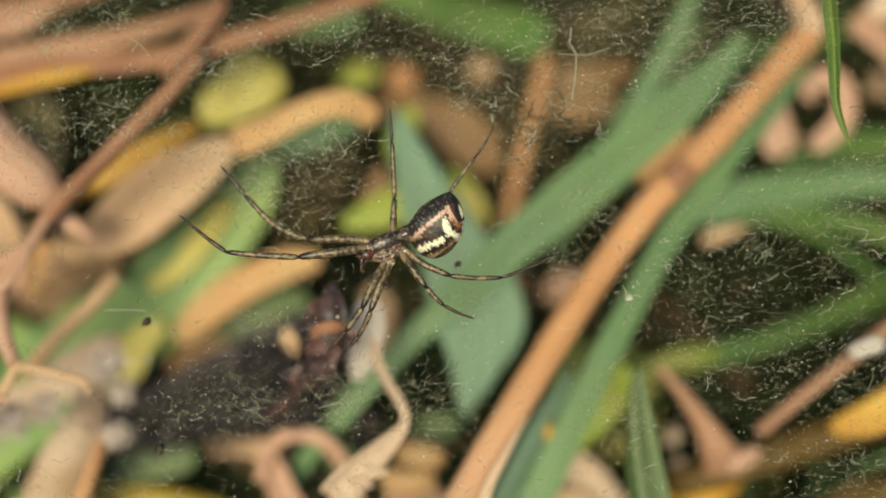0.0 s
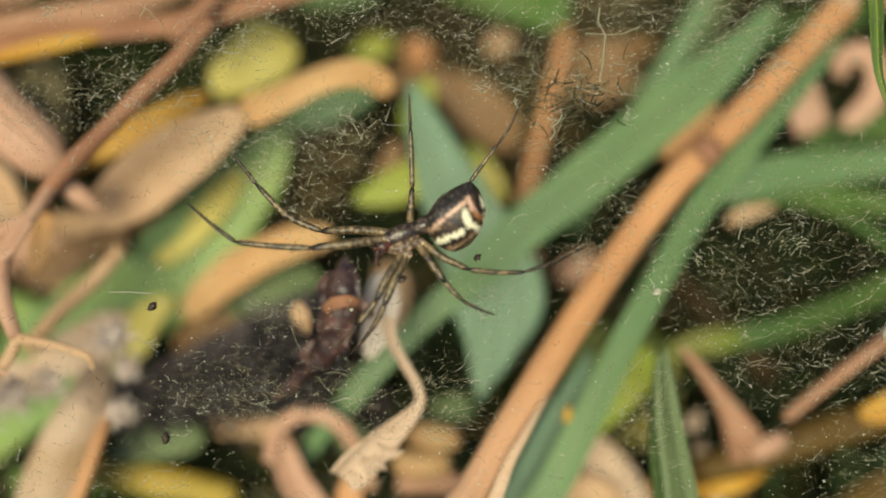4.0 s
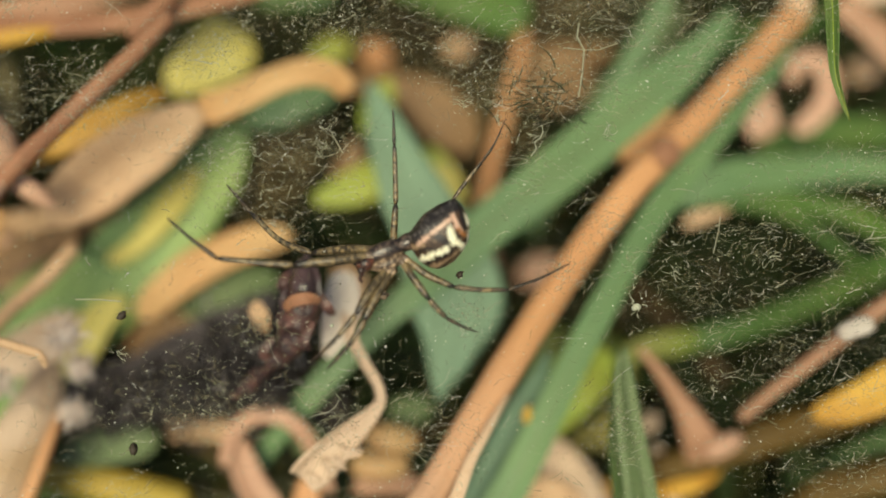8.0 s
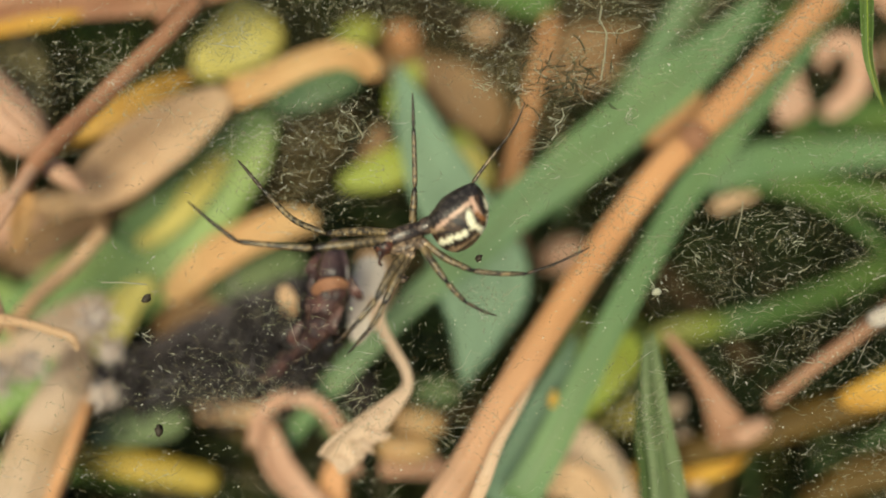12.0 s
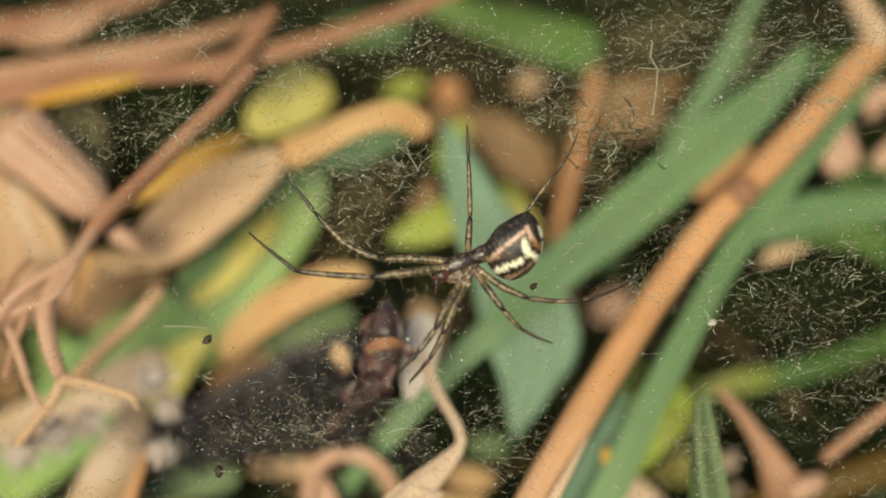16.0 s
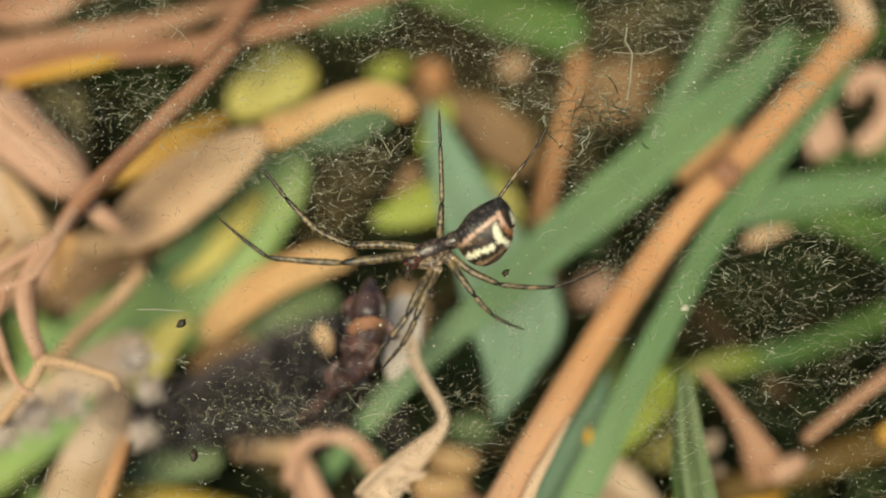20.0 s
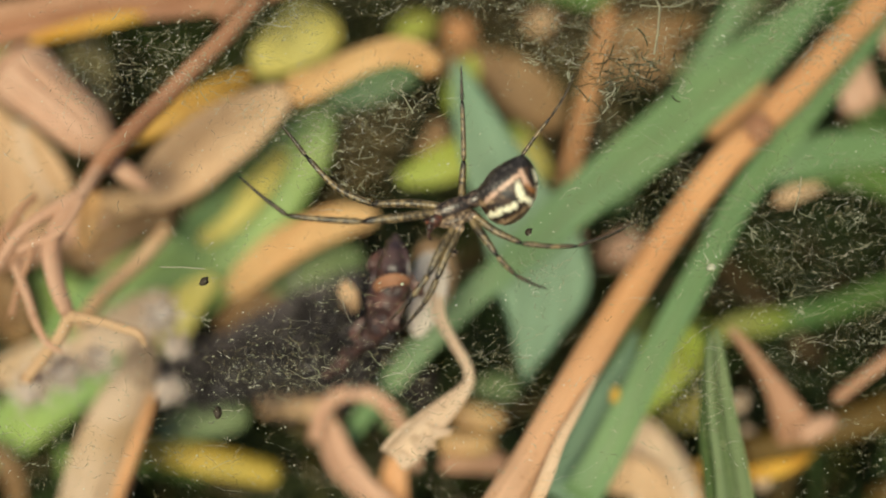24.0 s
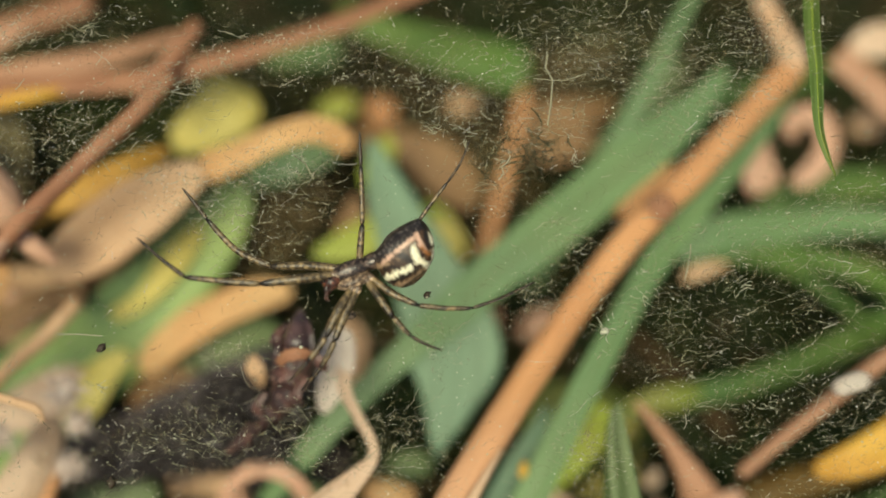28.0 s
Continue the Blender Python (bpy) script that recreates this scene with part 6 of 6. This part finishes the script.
def make_web():
    web = tagged(new("spider_web"), "fine dusty sheet web strung between dry stems", "web")
    panels = []
    us, vs = np.linspace(-32, 32, 8), np.linspace(-18, 18, 6)
    k = 0
    for u0, u1 in zip(us[:-1], us[1:]):
        for v0, v1 in zip(vs[:-1], vs[1:]):
            k += 1
            panels.append(web_panel(web, u0, u1, v0, v1, 300 + k))
    # a thick kinked fibre, bright flecks and black crumbs that hang in the sheet
    def hung(name, pts, w, mat, label):
        verts, faces = [], []
        strand(verts, faces, [at(*p) for p in pts], w / 1000)
        mid = pts[len(pts) // 2]
        panels.append((part(name, mesh_of(name, verts, faces, mat), web, label), mid[0], mid[1]))
    hung("fibre", [(9.4, 12.6, 56), (9.3, 11.8, 56), (9.7, 11.1, 56), (9.6, 9.8, 56), (9.4, 8.5, 56)], 0.14, SILK, "pale kinked plant fibre")
    hung("fibre", [(11.6, 11.5, 56), (10.5, 11.1, 56), (9.7, 11.1, 56), (8.6, 11.2, 56)], 0.08, SILK, "pale kinked plant fibre")
    hung("fibre", [(-18.2, -3.1, 56.5), (-17.0, -3.1, 56.5), (-15.7, -3.2, 56.5)], 0.09, SILK, "straight silvery thread")
    hung("fibre", [(7.4, 6.7, 56), (7.2, 6.3, 56), (6.9, 6.1, 56), (7.0, 5.7, 56), (6.7, 5.3, 56)], 0.09, DUST, "white fleck of dust")
    hung("fibre", [(-4.9, 6.8, 56.5), (-4.2, 6.3, 56.5), (-3.7, 5.4, 56.5)], 0.1, SILK, "pale dry fibre")
    hung("fibre", [(17.7, 1.9, 57), (17.6, 1.0, 57), (17.3, -0.2, 57)], 0.08, SILK, "pale straight fibre")
    for spot, r, mat in (((-15.7, -3.9, 56.5), 0.24, BLACK), ((-15.0, -11.3, 56.5), 0.26, BLACK), ((2.8, -1.2, 57), 0.2, BLACK), ((12.6, -3.1, 56), 0.24, DUST), ((-1.5, -2.3, 56), 0.28, PALE_SIDE), ((-4.3, -4.1, 56.5), 0.1, DUST)):
        verts, faces = [], []
        rng = random.Random(int(spot[0] * 10))
        lump(verts, faces, at(*spot), r / 1000, rng)
        panels.append((part("crumb", mesh_of("crumb", verts, faces, mat, [(0, 0)] * len(verts)), web, "small crumb of debris"), spot[0], spot[1]))
    hung("silk_line", [(7.6, 5.3, 57), (15.9, -0.5, 57.5), (26.7, -7.9, 58)], 0.014, SILK, "long taut silk line")
    for k, spot in enumerate([(-4.5, 6.7, 56), (-5.0, 5.5, 56), (-8.6, 5.1, 56.5), (7.2, 6.3, 56), (11.0, 6.4, 56), (14.9, -1.2, 56), (12.6, -3.1, 56), (-2.9, -5.8, 57), (-16.1, -6.1, 57), (-21.6, 12.4, 56), (4.9, 7.7, 56), (19.2, 9.4, 56), (21.6, -7.2, 56), (-10.3, 11.3, 56), (3.0, 8.3, 56.5), (20.2, -0.6, 56)]):
        verts, faces, pick = [], [], random.Random(70 + k)
        for _ in range(7):
            p, way, pts = [pick.gauss(0, 0.12), pick.gauss(0, 0.12)], pick.uniform(0, 6.28), []
            for _ in range(6):
                pts.append(at(spot[0] + p[0], spot[1] + p[1], spot[2] + pick.gauss(0, 0.05)))
                p, way = [p[0] + 0.13 * math.cos(way), p[1] + 0.13 * math.sin(way)], way + pick.gauss(0, 0.6)
            strand(verts, faces, pts, 0.00004, [pick.uniform(0.3, 1.5) for _ in range(6)])
        panels.append((tagged(part("silk_knot", mesh_of("silk_knot", verts, faces, DUST), web, "pale knot of dusty silk"), kind="stuff"), spot[0], spot[1]))
    # stays from the sheet to the stems round it
    for a, b in (((10.0, 1.0, 56), (14.1, 1.5, 69)), ((8.5, -1.9, 56), (11.2, -2.3, 68)), ((-6.7, 4.1, 56), (-8.2, 12.4, 79)), ((-16.8, 5.1, 56), (-21.8, 11.1, 73)), ((-1.0, -4.4, 56), (-1.1, -10.1, 63.4)), ((-6.0, -1.9, 56), (-6.0, -3.0, 61.6))):
        verts, faces = [], []
        A, B = at(*a), at(*b)
        strand(verts, faces, [A.lerp(B, s) for s in (0, 0.33, 0.66, 1)], 0.00001)
        part("stay", mesh_of("stay", verts, faces, SILK), web, "silk stay line")
    return web, panels


spider, reaching, yielding = make_spider()
web, panels = make_web()

def make_silk_glint():
    """A pale jointed streak, thin as a hair, shaped to stand for the glint that runs along the silk line."""
    fibre = tagged(new("silk_glint"), "pale jointed streak modelled as the glint running along a silk line", "fibre")
    x = -3.6
    for k, (long, w, mat) in enumerate(((0.8, 0.16, GLINT), (1.1, 0.32, GLINT), (1.2, 0.38, GLINT), (1.3, 0.36, GLINT), (1.2, 0.40, GLINT), (0.9, 0.42, GLINT), (1.2, 0.24, GLINT))):
        pts = [(x, 0.03 * (-1) ** k, 0), (x + long / 2, 0.05, 0.02), (x + long, -0.03 * (-1) ** k, 0)]
        limb("joint", pts, [w * 0.9, w, w * 0.9], mat, fibre, (0, 0, 0), "", 8, 8)
        x += long * 0.94
    return fibre


glint_streak = make_silk_glint()
# seconds and places of the modelled glint; between passes it waits out of view
GLINT_PASSES = [(0, (-55.1, 38.6, 57)), (5.6, (-55.1, 38.6, 57)), (6.6, (1.1, 9.2, 57)), (7, (10.1, 3.2, 57)), (7.4, (46.4, -26.2, 57)), (9, (60.0, 62.2, 57)), (12, (-55.1, 38.6, 57)), (14.4, (-55.1, 38.6, 57)), (14.8, (11.0, 4.8, 57)), (15.0, (20.9, -2.1, 57)), (15.1, (23.8, -4.3, 57)), (15.4, (46.4, -26.2, 57)), (19, (60.0, 62.2, 57)), (23, (-55.1, 38.6, 57)), (24.4, (-55.1, 38.6, 57)), (24.7, (6.4, 7.5, 57)), (24.8, (11.7, 3.7, 57)), (25.0, (19.7, -1.8, 57)), (25.1, (21.2, -2.9, 57)), (25.2, (22.3, -3.4, 57)), (25.3, (27.6, -6.8, 57)), (25.5, (46.4, -25.3, 57)), (28, (49.4, -28.4, 57))]

# seconds, and how far the breeze carries the spider from its mean place: mm to the right and up
SWAY = [
    (0, -0.57, 1.18),
    (0.5, -0.60, -0.33),
    (1, -0.51, 0.43),
    (1.5, 1.00, -2.11),
    (2, 0.67, 0.02),
    (2.5, 0.20, -0.64),
    (4.5, -0.66, 0.09),
    (5, -0.59, -0.13),
    (5.5, 0.19, 0.22),
    (6, 0.56, -0.13),
    (6.5, 0.75, -1.02),
    (7, 1.01, -1.37),
    (7.5, 0.94, -1.51),
    (8, 0.47, -1.18),
    (8.5, 0.11, 0.24),
    (9, -0.22, -0.11),
    (9.5, -0.31, -0.10),
    (10, -0.24, 0.09),
    (10.5, -0.26, -0.35),
    (11, -0.36, -0.38),
    (11.5, -0.28, 0.38),
    (12, -0.06, -1.06),
    (12.5, 0.43, -1.27),
    (14.5, 2.42, -1.99),
    (15, 0.99, -0.76),
    (15.5, 1.09, -0.68),
    (16, 0.10, 0.78),
    (16.5, 0.10, 1.23),
    (17, -0.64, 0.08),
    (17.5, -0.65, 0.55),
    (18, -0.72, 0.53),
    (18.5, -0.83, 0.22),
    (19, -0.59, 0.86),
    (19.5, -0.62, 0.50),
    (20, -0.53, 0.36),
    (20.5, -0.55, 0.46),
    (22.5, -0.54, 0.27),
    (23, -0.80, 0.36),
    (23.5, -0.77, 0.81),
    (24, -0.74, 0.19),
    (24.5, -0.36, 0.32),
    (25, 1.10, -0.55),
    (25.5, 0.47, 1.29),
    (26, 1.78, -0.23),
    (26.5, 0.34, 2.10),
    (27, -0.29, 0.85),
    (27.5, -0.69, 0.63),
    (28, -0.75, 0.84),
]


def share(u, v):
    """How much of the spider's sway a place in the sheet takes part in."""
    away = math.hypot((u - HOME[0] - 4) / 30, (v - HOME[1]) / 26)
    left = max(0.0, -(u + 12) / 30)
    return max(0.15, 1 - 0.55 * away ** 1.5 - 0.9 * left)


def motions():
    walk(spider, [(t, Matrix.Translation(at(HOME[0] + du, HOME[1] + dv, HOME[2]))) for t, du, dv in SWAY])
    for panel, u, v in panels:
        k = share(u, v)
        walk(panel, [(t, Matrix.Translation(local((k * du, k * dv, 0)))) for t, du, dv in SWAY])
    for_slant = (TILT @ Matrix.Rotation(radians(-35), 3, "Z") @ TILT.transposed()).to_4x4()
    walk(glint_streak, [(t, Matrix.Translation(at(*p)) @ for_slant) for t, p in GLINT_PASSES])
    towards, across = TILT @ Vector((0, 0, 1)), TILT @ Vector((1, 0.3, 0)).normalized()
    for leg, hip in reaching:
        rows = []
        for t, du, dv in SWAY:
            low = max(-1.0, min(1.0, 0.45 * du - 0.35 * dv))
            turn = Matrix.Rotation(radians(-3.5 * low), 4, towards) @ Matrix.Rotation(radians(-9 * low), 4, across)
            rows.append((t, Matrix.Translation(hip) @ turn))
        walk(leg, rows)
    leg, hip = yielding
    rows = []
    for t, du, dv in SWAY:
        low = max(0.0, min(1.0, 0.45 * du - 0.35 * dv))
        rows.append((t, Matrix.Translation(hip) @ Matrix.Rotation(radians(9 * low), 4, towards) @ Matrix.Rotation(radians(-30 * low), 4, TILT @ Vector((0, 1, 0)))))
    walk(leg, rows)


motions()
